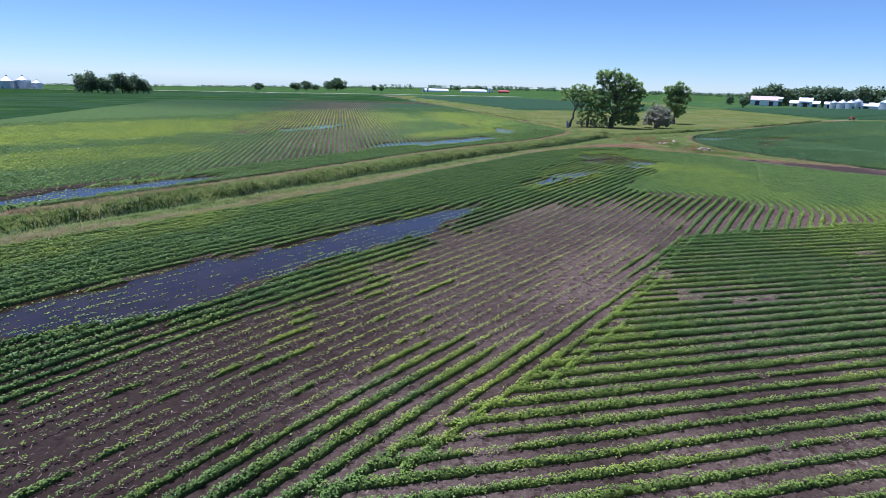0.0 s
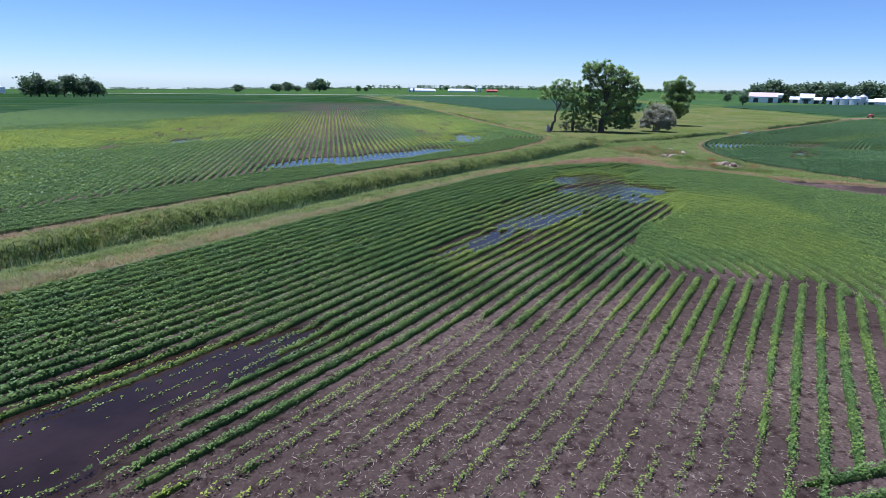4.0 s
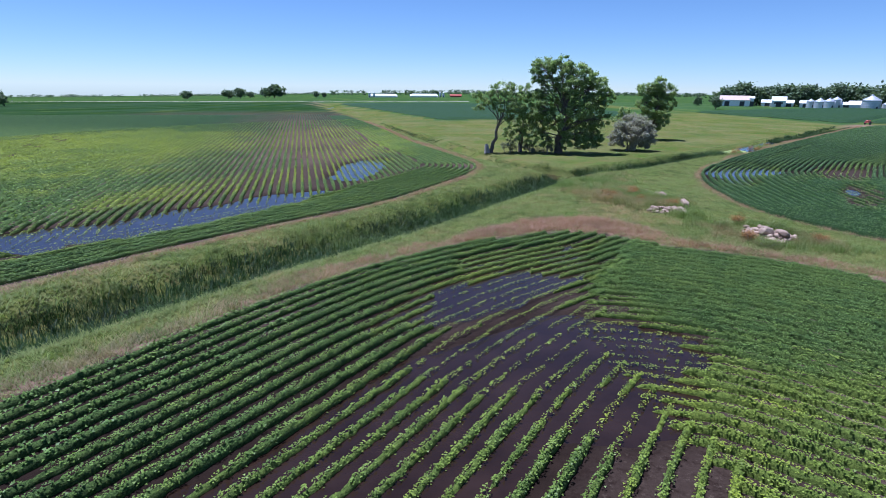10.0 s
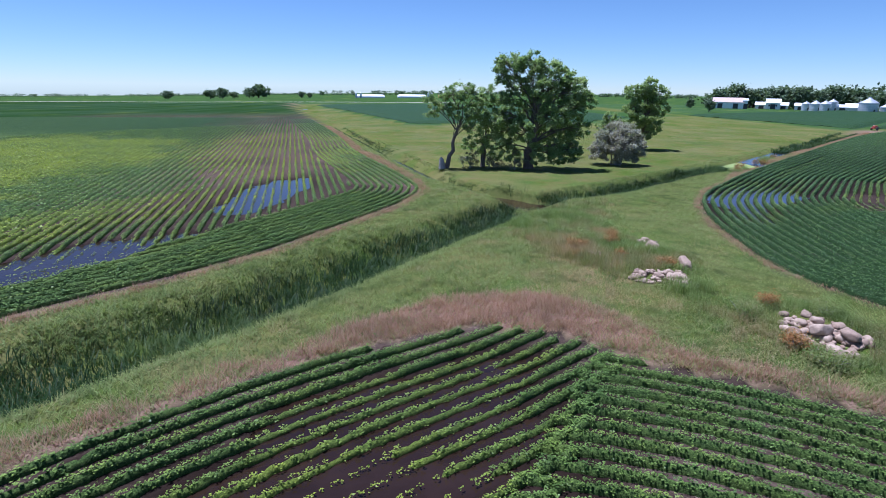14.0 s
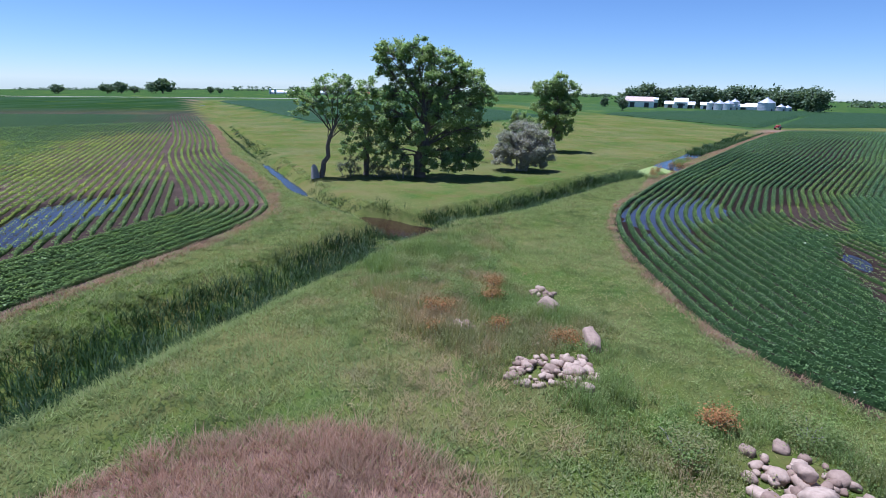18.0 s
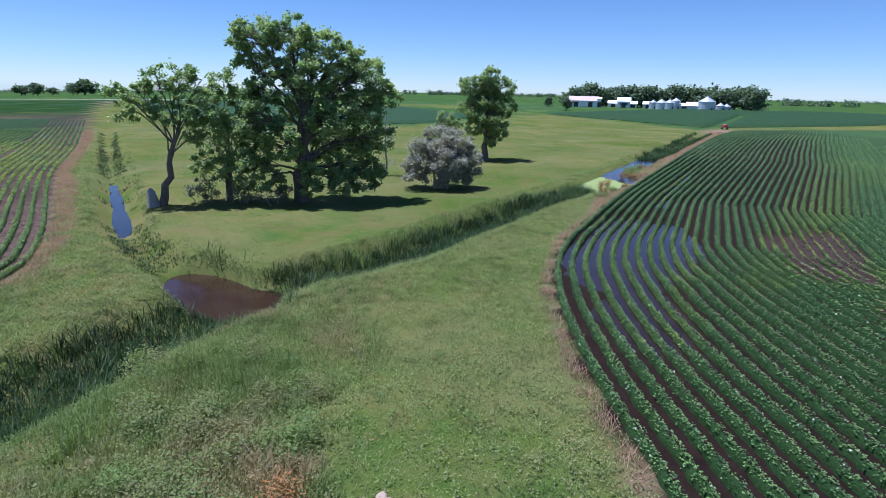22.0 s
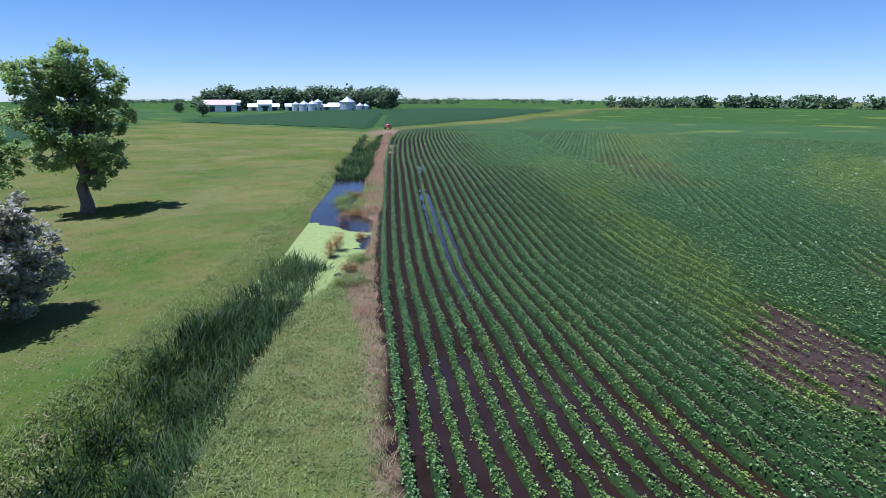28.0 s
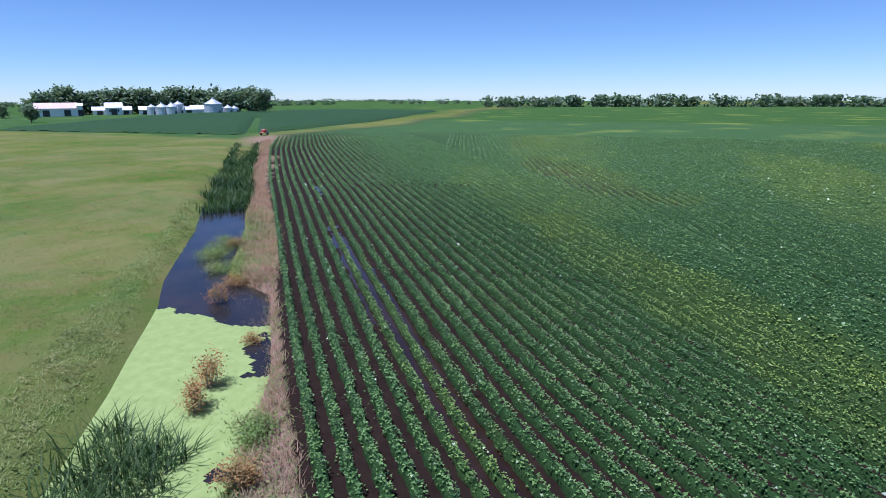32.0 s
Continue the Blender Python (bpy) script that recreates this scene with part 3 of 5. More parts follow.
def dense(p, keep, step):
    """Points every step along the kept runs of a line sampled at about 0.5 m."""
    seg = np.hypot(*np.diff(p, axis=0).T)
    ok = keep[:-1] & keep[1:] & (seg < 1.6)
    n = np.maximum(1, np.round(seg / step)).astype(int) * ok
    tot = n.sum()
    if not tot:
        return np.zeros((0, 2)), np.zeros(0)
    i = np.repeat(np.arange(len(seg)), n)
    j = np.arange(tot) - np.repeat(np.cumsum(n) - n, n)
    t = (j / np.maximum(1, n[i]))[:, None]
    q = p[i] * (1 - t) + p[i + 1] * t
    dd = p[i + 1] - p[i]
    return q, np.arctan2(dd[:, 1], dd[:, 0])


AC_PATH = np.array([(1.5, -4), (9, 24), (13.3, 40), (18, 53), (25, 71), (30, 81.5), (38.5, 96), (44.5, 109.5), (48.1, 119), (53, 129.5), (60.5, 137), (72, 143)])


def lod(x, y):
    d = dist_line(x, y, AC_PATH)
    return np.where(d < 14, 0, np.where(d < 42, 1, np.where(d < 115, 3, 2))), d


row_lines = []          # (points, keep, field)
seam_poly = SEAM + [(34.4, 120), (-200, 120), (-200, -60)]
c_side = [(34.4, 93), (40, 87), (52, 74), (62, 68), (900, 20), (900, 600), (0, 600), (0, 93)]


def clip_add(p, keep, field, test):
    keep = keep & test(p[:, 0], p[:, 1])
    if keep.sum() > 3:
        row_lines.append((p, keep, field))


in_a = lambda x, y: inside(x, y, A_POLY)
in_b = lambda x, y: inside(x, y, B_POLY)
west = lambda x, y: inside(x, y, seam_poly)
# rows along the drainage ditch
a_left = a_edge[: int(np.argmin(np.hypot(a_edge[:, 0] - 34, a_edge[:, 1] - 94)))]
a_left = a_left[dist_line(a_left[:, 0], a_left[:, 1], np.array([(-60, -30), (34, 96)])) < 40]
a_ext = resample([tuple(q) for q in a_left[::12] if q[1] < 93] + [(27.6, 97.2), (36, 103.2), (50, 113)], 0.5)
for p, keep in offsets(a_ext, 64, -1, 0.7):
    clip_add(p, keep, "a", lambda x, y: in_a(x, y) & west(x, y) & (dist_line(x, y, A_EDGE) > 0.35))
# rows running across at the southern end
for k in range(70):
    o = np.array((6, -6.5)) + k * ROW * np.array((-0.26, 0.966))
    p = o + np.arange(-30, 120, 0.5)[:, None] * np.array((0.966, 0.26))
    clip_add(p, np.ones(len(p), dtype=bool), "a", lambda x, y: ~west(x + 0.9, y - 0.6) & (y < 37.5 + (x - 20) * 0.36) & (y > -12))
# curved end rows round the corner of the field
th = np.radians(np.linspace(-45, 88, 500))
turn_x = np.interp(np.degrees(th), [23, 32, 42, 60], [16.4, 20.3, 22.6, 25.6])
turn_y = np.interp(np.degrees(th), [23, 32, 42, 60], [54.0, 58.7, 64.0, 67.8])
run = np.interp(np.degrees(th), [23, 32, 42, 60], [0, 6.1, 11.9, 16.8])
for k in range(2, 100):
    r = k * ROW - run
    ok = r > 0.8
    if ok.sum() < 8:
        continue
    p = np.c_[turn_x + r * np.cos(th), turn_y + r * np.sin(th)][ok]
    s_len = np.r_[0, np.cumsum(np.hypot(*np.diff(p, axis=0).T))]
    m_len = np.arange(0, s_len[-1], 0.5)
    p = np.c_[np.interp(m_len, s_len, p[:, 0]), np.interp(m_len, s_len, p[:, 1])]
    if len(p) < 4:
        continue
    clip_add(p, np.ones(len(p), dtype=bool), "a", lambda x, y: ~west(x + 1.3, y - 0.8) & in_a(x, y) & (y > 37.5 + (x - 20) * 0.36) & ~((x > 44) & inside(x, y, c_side)) & (dist_line(x, y, A_EDGE) > 0.5))
# rows of the field beyond, parallel to its bank
c_ext = resample([(74, 66)] + C_EDGE[:-1] + [(152, 224), (176, 246)], 0.5)
bend = step01((c_ext[:, 1] - 132) / 14)[:, None]         # beyond the tip the drill ran straighter than the bank
wide_avg = np.c_[[np.convolve(np.pad(c_ext[:, q], 40, mode="reflect", reflect_type="odd"), np.ones(81) / 81, "valid") for q in (0, 1)]].T
c_ext = c_ext * (1 - bend) + wide_avg * bend
s_tip = float(np.argmin(np.hypot(c_ext[:, 0] - 58, c_ext[:, 1] - 133)) * 0.5)
for p, keep in offsets(c_ext, 36, -1, 0.45, lambda s: np.interp(s - s_tip, [-15, -8, 2, 18, 60, 100], [1.04, 1.0, 0.88, 0.83, 1.0, 1.08])):
    clip_add(p, keep, "c", lambda x, y: in_a(x, y) & inside(x, y, c_side) & (x < 190))
# straight rows farther into that field
for k in range(125):
    o = np.array((60.0, 140.0)) + k * ROW * np.array((0.43, -0.90))
    p = o + np.arange(0, 170, 0.5)[:, None] * np.array((0.90, 0.43))
    d_bank = dist_line(p[:, 0], p[:, 1], C_EDGE)
    clip_add(p, d_bank > 23.2 + 3.3 * step01((p[:, 0] - 80) / 50), "c", lambda x, y: in_a(x, y) & inside(x, y, c_side) & (x < 185))
# field across the ditch: headland rows, then straight rows
b_core = b_edge[(b_edge[:, 1] > 10) & (b_edge[:, 1] < 260)]
for p, keep in offsets(b_core, 9, 1, 0.6):
    clip_add(p, keep, "b", in_b)
b_dir = np.array((-0.2, 0.98))
for k in range(150):
    o = np.array((27.0, 100.0)) + k * ROW * np.array((-0.98, -0.2))
    p = o + np.arange(-120, 170, 0.5)[:, None] * b_dir
    clip_add(p, np.ones(len(p), dtype=bool), "b", lambda x, y: in_b(x, y) & (dist_line(x, y, b_edge[::8]) > 7.3) & (y > 20))


def plant_state(x, y):
    """Vigour 0..1 and yellowness 0..1 of the crop."""
    bare = patches(x, y, BARE)
    pud = puddle_mask(x, y)
    south = step01((52 - y) / 16) * (x > -16 + 0.75 * (y - 20))
    end_rows = blob(x, y, 36, 58, 22, 17, 60, 0.3, 2)
    vig = 1.05 - 0.72 * bare * (1 - 0.55 * end_rows) - 0.15 * pud + (0.30 + 0.5 * south) * (fbm(x, y, 4.5, 8) - 0.5) - 0.22 * south + 0.28 * end_rows + 0.14 * (x < 30) * (y > 62 + 1.4 * (x + 9))
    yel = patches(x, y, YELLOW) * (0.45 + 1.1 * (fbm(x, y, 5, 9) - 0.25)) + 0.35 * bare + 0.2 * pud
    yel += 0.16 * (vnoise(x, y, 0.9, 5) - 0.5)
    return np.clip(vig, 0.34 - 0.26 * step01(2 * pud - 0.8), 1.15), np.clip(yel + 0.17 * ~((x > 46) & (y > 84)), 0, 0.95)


def deep_of(v, scale, lo, gain, top=1.0):
    """Plants of a deeper green, clump by clump."""
    return np.clip(gain * (0.6 * vnoise(v[:, 0], v[:, 1], scale, 41) + 0.4 * vnoise(v[:, 0], v[:, 1], scale * 3.3, 42) - lo), 0, top)


def leaf_quads(c, size, tilt, rng):
    """Quads (with a slight fold by skewed corners) at centres c; tilt: spread of their normals from upright."""
    n = len(c)
    az = rng.random(n) * 2 * math.pi
    ti = np.abs(rng.normal(0, tilt, n))
    roll = rng.random(n) * 2 * math.pi
    u0 = np.c_[np.cos(roll), np.sin(roll), np.zeros(n)]
    v0 = np.c_[-np.sin(roll), np.cos(roll), np.zeros(n)]

    def tip(w):
        ax = np.c_[np.cos(az), np.sin(az), np.zeros(n)]
        ct, st = np.cos(ti)[:, None], np.sin(ti)[:, None]
        cr = np.cross(ax, w)
        return w * ct + cr * st + ax * np.sum(ax * w, axis=1)[:, None] * (1 - ct)
    u, v = tip(u0) * size[:, None], tip(v0) * size[:, None] * 0.72
    q = np.stack([c - u, c - v * 0.9 + u * 0.1, c + u, c + v * 0.9 + u * 0.1], axis=1)
    return q.reshape(-1, 3), np.arange(4 * n, dtype=np.int32).reshape(-1, 4)


def leaf_tris(c, size, tilt, rng):
    """Plain pointed leaves for plants farther off."""
    v, _ = leaf_quads(c, size * 1.25, tilt, rng)
    n = len(c)
    v = v.reshape(n, 4, 3)[:, [0, 1, 3]] + (v.reshape(n, 4, 3)[:, [2]] - v.reshape(n, 4, 3)[:, [0]]) * 0.12
    return v.reshape(-1, 3), np.arange(3 * n, dtype=np.int32).reshape(-1, 3)


def closed(x, y):
    """How far the rows of the far field have grown together."""
    return 0.6 * step01((dist_line(x, y, C_EDGE) - 13) / 12) * (1 - patches(x, y, BARE))


def build_crop(field, label):
    rng = np.random.default_rng({"a": 11, "b": 12, "c": 13}[field])
    V, F, T, base = [], [], [], 0
    near_pts, mid_pts, far_pts = [], [], []
    for ri, (p, keep, f) in enumerate(row_lines):
        if f != field:
            continue
        level, _ = lod(p[:, 0], p[:, 1])
        for lv, step, store in ((0, 0.13, near_pts), (1, 0.24, mid_pts), (3, 0.5, far_pts)):
            q, a = dense(p, keep & (level == lv), step)
            if len(q):
                store.append(np.c_[q, a, np.full(len(q), ri * 3.37)])
    for pts, n_leaf, size, spread, gap in ((near_pts, 11, 0.038, 0.15, 0.13), (mid_pts, 8, 0.057, 0.15, 0.24), (far_pts, 4, 0.105, 0.15, 0.5)):
        if not pts:
            continue
        q = np.vstack(pts)
        x = q[:, 0] + rng.normal(0, 0.035, len(q))
        y = q[:, 1] + rng.normal(0, 0.035, len(q))
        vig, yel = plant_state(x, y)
        vig = vig + (0.16 if field == "c" else 0)
        along = vnoise((x + y) * 1.0, q[:, 3] * 40, 4.0, 2)
        vig = np.clip(vig + 0.35 * (along - 0.5), 0.05, 1.15)
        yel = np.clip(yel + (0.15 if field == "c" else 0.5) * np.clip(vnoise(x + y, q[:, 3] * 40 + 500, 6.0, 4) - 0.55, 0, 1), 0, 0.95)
        alive = rng.random(len(q)) < np.clip(0.05 + 2.2 * vig, 0, 1) * (1 - 0.3 * step01(2.2 * puddle_mask(x, y) - 1.2) * step01(3 * vnoise(x, y, 2.2, 6) - 0.9) * (0.45 if field == "c" else 1))
        x, y, vig, yel, turn = x[alive], y[alive], vig[alive], yel[alive], q[alive, 2]
        k = np.repeat(np.arange(len(x)), n_leaf)
        drop = rng.random(len(k)) < np.clip(0.35 + 0.75 * vig[k], 0, 1)
        k = k[drop]
        sc = 0.3 + 0.75 * vig[k]
        hgt = (0.07 + 0.25 * vig[k]) * (0.95 if field == "c" else 0.9)
        wide = spread * (0.86 + closed(x, y)[k] if field == "c" else 0.86)
        run_u = (rng.random(len(k)) - 0.5) * gap * 1.25
        side_u = (rng.random(len(k)) * 2 - 1 + rng.normal(0, 0.2, len(k))) * wide * sc
        ax = run_u * np.cos(turn[k]) - side_u * np.sin(turn[k])
        ay = run_u * np.sin(turn[k]) + side_u * np.cos(turn[k])
        dome = np.clip(1 - (side_u / (wide * 1.5 * sc)) ** 2, 0.2, 1)
        zz = height(x, y)[k] + hgt * dome * (0.8 + 0.4 * rng.random(len(k)))
        c = np.c_[x[k] + ax, y[k] + ay, zz]
        sz = size * (0.7 + 0.6 * rng.random(len(k))) * (0.75 + 0.28 * sc)
        v, fc = leaf_tris(c, sz, 0.5, rng)
        V.append(v)
        F.append(fc + base)
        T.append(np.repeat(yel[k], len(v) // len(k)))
        base += len(v)
    if V:
        V = np.vstack(V)
        np_mesh("soybean_rows", V, np.vstack(F), M_CROP_DENSE if field == "c" else M_CROP, None, label, False, dict(tone=np.concatenate(T), deep_or_shade=deep_of(V, 0.22, 0.5, 2.4, 0.8 if field == "c" else 0.6)), "crop", "stuff")
    # the bushy mass of each row, broken where plants are weak
    V, F, T, base = [], [], [], 0
    big = 0.92 if field == "c" else 0.82
    for ri, (p, keep, f) in enumerate(row_lines):
        if f != field:
            continue
        level, _ = lod(p[:, 0], p[:, 1])
        for lv, every in (((0,), 0.5), ((1,), 1), ((2, 3), 2)):
            k = keep & np.isin(level, lv)
            if k.sum() < 3:
                continue
            k = keep & (k | np.roll(k, 1) | np.roll(k, -1))
            on = np.flatnonzero(k)
            cut = slice(max(0, on[0] - 2), on[-1] + 3)
            p2, k2 = p[cut], k[cut]
            if every == 2:
                p2, k2 = p2[::2], k2[::2]
            elif every == 0.5:
                m = np.arange(0, len(p2) - 0.75, 0.5)
                j = np.arange(len(p2))
                k2 = k2[np.minimum(np.ceil(m).astype(int), len(p2) - 1)] & k2[np.floor(m).astype(int)]
                p2 = np.c_[np.interp(m, j, p2[:, 0]), np.interp(m, j, p2[:, 1])]
            if len(p2) < 4:
                continue
            x, y = p2[:, 0], p2[:, 1]
            n = len(p2)
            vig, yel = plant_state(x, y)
            along = vnoise(x + y, np.full(n, ri * 3.37 * 40), 4.0, 2)
            vig = np.clip(vig + (0.16 if field == "c" else 0) + 0.35 * (along - 0.5), 0.05, 1.15)
            k2 = k2 & (vig > 0.48 + 0.16 * rng.random(n) + 0.12 * puddle_mask(x, y) * (0.4 if field == "c" else 1))
            dd = np.gradient(p2, axis=0)
            dd /= np.hypot(*dd.T)[:, None] + 1e-9
            nr = np.c_[-dd[:, 1], dd[:, 0]]
            sc = (0.3 + 0.75 * vig) * (0.82 + 0.36 * rng.random(n))
            end = np.where(k2 & np.r_[False, k2[:-1]] & np.r_[k2[1:], False], 1.0, 0.2)
            w = (0.142 * (big + closed(x, y) if field == "c" else big) * sc * end * np.clip((vig - 0.35) / 0.5, 0.3, 1))[:, None]
            z = height(x, y)
            top = (0.05 + 0.25 * vig) * (0.8 + 0.35 * rng.random(n)) * end * (0.86 if field == "c" else 0.8)
            jit = rng.normal(0, 0.02, (n, 2))
            rings = [np.c_[p2 + nr * w * o + jit, z + top * h] for o, h in (((1.0, -0.1), (0.85, 0.55), (0.0, 1.0), (-0.85, 0.55), (-1.0, -0.1)) if every < 2 else ((1.2, -0.1), (0.0, 1.0), (-1.2, -0.1)))]
            i = np.arange(n - 1)[k2[:-1] & k2[1:] & (np.hypot(*np.diff(p2, axis=0).T) < 1.6)]
            for q in range(len(rings) - 1):
                F.append(np.c_[i + q * n, i + 1 + q * n, i + 1 + (q + 1) * n, i + (q + 1) * n] + base)
            V.append(np.vstack(rings))
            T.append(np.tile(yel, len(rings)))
            base += len(rings) * n
    V = np.vstack(V)
    # field c: inner mass darkened near the path, as shade beneath its top leaves
    deep_or_shade = 0.75 - 0.45 * step01((dist_line(V[:, 0], V[:, 1], AC_PATH) - 16) / 40) if field == "c" else 0.9 * step01((V[:, 1] - 150) / 60) * (1 - np.concatenate(T)) if field == "b" else np.zeros(len(V))
    np_mesh("soybean_rows", V, np.vstack(F), M_BUSH, None, label, True, dict(tone=np.concatenate(T), deep_or_shade=deep_or_shade), "crop", "stuff")


build_crop("a", "young green soybean rows yellowed and thinned on wet soil")
build_crop("b", "distant soybean rows with yellow patches across the ditch")
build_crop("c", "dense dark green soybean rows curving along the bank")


# ---------------------------------------------------------------- grasses, reeds and weeds
def scatter(poly_test, box, per_m2, rng, weight=None):
    x0, y0, x1, y1 = box
    n = int((x1 - x0) * (y1 - y0) * per_m2)
    x, y = x0 + rng.random(n) * (x1 - x0), y0 + rng.random(n) * (y1 - y0)
    ok = poly_test(x, y)
    x, y = x[ok], y[ok]
    if weight is not None:
        ok = rng.random(len(x)) < weight(x, y)
        x, y = x[ok], y[ok]
    return x, y


def blades(x, y, hgt, width, lean, tone, rng, per=3, spread=0.12):
    """Tufts of bent blades: each blade a quad and a tip, all with their foot on the ground."""
    k = np.repeat(np.arange(len(x)), per)
    n = len(k)
    bx, by = x[k] + rng.normal(0, spread, n), y[k] + rng.normal(0, spread, n)
    z = height(bx, by) - 0.02
    a = rng.random(n) * 2 * math.pi
    h = hgt[k] * (0.65 + 0.5 * rng.random(n))
    w = width * (0.7 + 0.6 * rng.random(n))
    ln = lean * h * rng.random(n) + 0.04
    ca, sa = np.cos(a), np.sin(a)
    side = np.c_[-sa, ca, np.zeros(n)] * w[:, None]
    foot = np.c_[bx, by, z]
    mid = foot + np.c_[ca * ln * 0.35, sa * ln * 0.35, h * 0.6]
    tip = foot + np.c_[ca * ln, sa * ln, h]
    v = np.stack([foot - side * 0.7, foot + side * 0.7, mid + side, tip, mid - side], axis=1).reshape(-1, 3)
    i = np.arange(n) * 5
    quads = np.c_[i, i + 1, i + 2, i + 4]
    tris = np.c_[i + 4, i + 2, i + 3]
    f = np.vstack([np.c_[quads[:, 0], quads[:, 1], quads[:, 2]], np.c_[quads[:, 0], quads[:, 2], quads[:, 3]], tris])
    return v, f, np.repeat(tone[k], 5)


def short_blades(x, y, hgt, width, lean, tone, rng, per=6, spread=0.15):
    """Short fine grass: narrow pointed blades lying over to all sides."""
    k = np.repeat(np.arange(len(x)), per)
    n = len(k)
    bx, by = x[k] + rng.normal(0, spread, n), y[k] + rng.normal(0, spread, n)
    z = height(bx, by) - 0.01
    a = rng.random(n) * 2 * math.pi
    h = hgt[k] * (0.4 + 0.7 * rng.random(n))
    w = width * (0.6 + 0.8 * rng.random(n))
    ln = lean * h * (0.4 + 0.6 * rng.random(n)) + 0.04
    ca, sa = np.cos(a), np.sin(a)
    side = np.c_[-sa * w, ca * w, np.zeros(n)]
    foot = np.c_[bx, by, z]
    v = np.stack([foot - side, foot + side, foot + np.c_[ca * ln, sa * ln, h]], axis=1).reshape(-1, 3)
    return v, np.arange(3 * n, dtype=np.int32).reshape(-1, 3), np.repeat(np.clip(tone[k] + rng.normal(0, 0.12, n), 0, 1), 3)


def d_all(x, y):
    return np.minimum.reduce([dist_line(x, y, l) for l in (DITCH_1, DITCH_2, DITCH_3)])


verge = lambda x, y: ~(inside(x, y, A_POLY) | inside(x, y, B_POLY) | inside(x, y, PASTURE))
rng = np.random.default_rng(21)
x, y = scatter(verge, (-40, 20, 94, 188), 21, rng, lambda x, y: np.clip(1.25 - dist_line(x, y, AC_PATH) / 42, 0.16, 1))
dn = d_all(x, y)
piles = np.minimum.reduce([np.hypot((x - px) / rx, (y - py) / ry) for px, py, rx, ry in ((43.6, 95.1, 1.6, 2.2), (39.3, 101.7, 1.85, 1.2), (41.5, 108.6, 0.8, 1.6), (37.1, 105.7, 0.9, 0.5))])
keep = (dn > 1.7) & (piles > 0.95)
x, y, dn = x[keep], y[keep], dn[keep]
keep = rng.random(len(x)) > 0.9 * step01(2.2 * corner_weeds(x, y) - 0.5) * (dist_line(x, y, A_EDGE) < 2.6)
x, y, dn = x[keep], y[keep], dn[keep]
ridge = np.exp(-((x - 38.5) / 6) ** 2 - ((y - 101) / 10) ** 2)
bank = step01((10 - dist_line(x, y, C_EDGE)) / 4) * (x > 40)
tn = np.clip(2.0 * (fbm(x, y, 4.5, 14) - 0.49) + 1.2 * (vnoise(x, y, 0.8, 31) - 0.6) + 0.5 * ridge - 0.35 * bank - 0.35 * step01((4.2 - dn) / 1.5), 0, 0.9) * 0.9 + 0.1 * rng.random(len(x))
v, f, t = short_blades(x, y, (0.07 + 0.20 * fbm(x, y, 5, 15)) * (1 - 0.4 * bank) + 0.14 * step01((4.5 - dn) / 2.5) * (along_3(x, y)[1] > -1), 0.017 * np.repeat(np.clip(dist_line(x, y, AC_PATH) / 16, 0.9, 2.4), 10), 1.7, tn, rng, 10, 0.2)
np_mesh("verge_grass", v, f, M_GRASS, None, "rough green grass and weeds on the ditch banks", False, dict(tone=t, deep_or_shade=deep_of(v, 0.45, 0.5, 2.4)), "grass", "stuff")

# straw left on the bare soil
x, y = scatter(lambda x, y: inside(x, y, A_POLY), (-30, 0, 80, 130), 34, rng, lambda x, y: np.clip(patches(x, y, BARE) * 1.0 * (1 - puddle_mask(x, y, 1.3)) * (y < 62) * (dist_line(x, y, AC_PATH) < 24) * (fbm(x, y, 3, 35) + 0.3), 0, 1))
a, ln = rng.random(len(x)) * 6.283, 0.02 + 0.07 * rng.random(len(x)) ** 2
z = height(x, y) + 0.012
ux, uy = np.cos(a) * ln, np.sin(a) * ln
wx, wy = -np.sin(a) * 0.006, np.cos(a) * 0.006
v = np.stack([np.c_[x - ux - wx, y - uy - wy, z], np.c_[x + ux - wx, y + uy - wy, z + 0.02], np.c_[x + ux + wx, y + uy + wy, z + 0.02], np.c_[x - ux + wx, y - uy + wy, z]], axis=1).reshape(-1, 3)
np_mesh("straw_litter", v, np.arange(len(v)).reshape(-1, 4), M_STRAW, None, "pale corn straw scattered on bare soil", False, None, "straw", "stuff")

# broad-leaved weeds between the grasses
x, y = scatter(verge, (5, 80, 84, 165), 7, rng, lambda x, y: np.clip(1.2 - dist_line(x, y, AC_PATH) / 34, 0, 1) * np.clip(2.6 * (fbm(x, y, 5, 26) - 0.28), 0.12, 1))
keep = d_all(x, y) > 1.6
x, y = x[keep], y[keep]
k = np.repeat(np.arange(len(x)), 8)
z = height(x, y)
c3 = np.c_[x[k] + rng.normal(0, 0.13, len(k)), y[k] + rng.normal(0, 0.13, len(k)), z[k] + 0.05 + (0.12 + 0.22 * fbm(x, y, 4, 27))[k] * rng.random(len(k))]
v, f = leaf_quads(c3, 0.036 * (0.6 + 0.8 * rng.random(len(k))), 0.6, rng)
np_mesh("broadleaf_weeds", v, f, M_WEED, None, "low broad-leaved weeds between the bank grasses", False, dict(tone=np.repeat(np.clip(2.2 * (fbm(x, y, 7, 28) - 0.45), 0, 0.9)[k], 4)), "weeds", "stuff")

x, y = scatter(lambda x, y: inside(x, y, PASTURE), (-30, 128, 156, 330), 2.3, rng, lambda x, y: np.clip(1.25 - np.hypot(x - 45, y - 130) / 130, 0.05, 1))
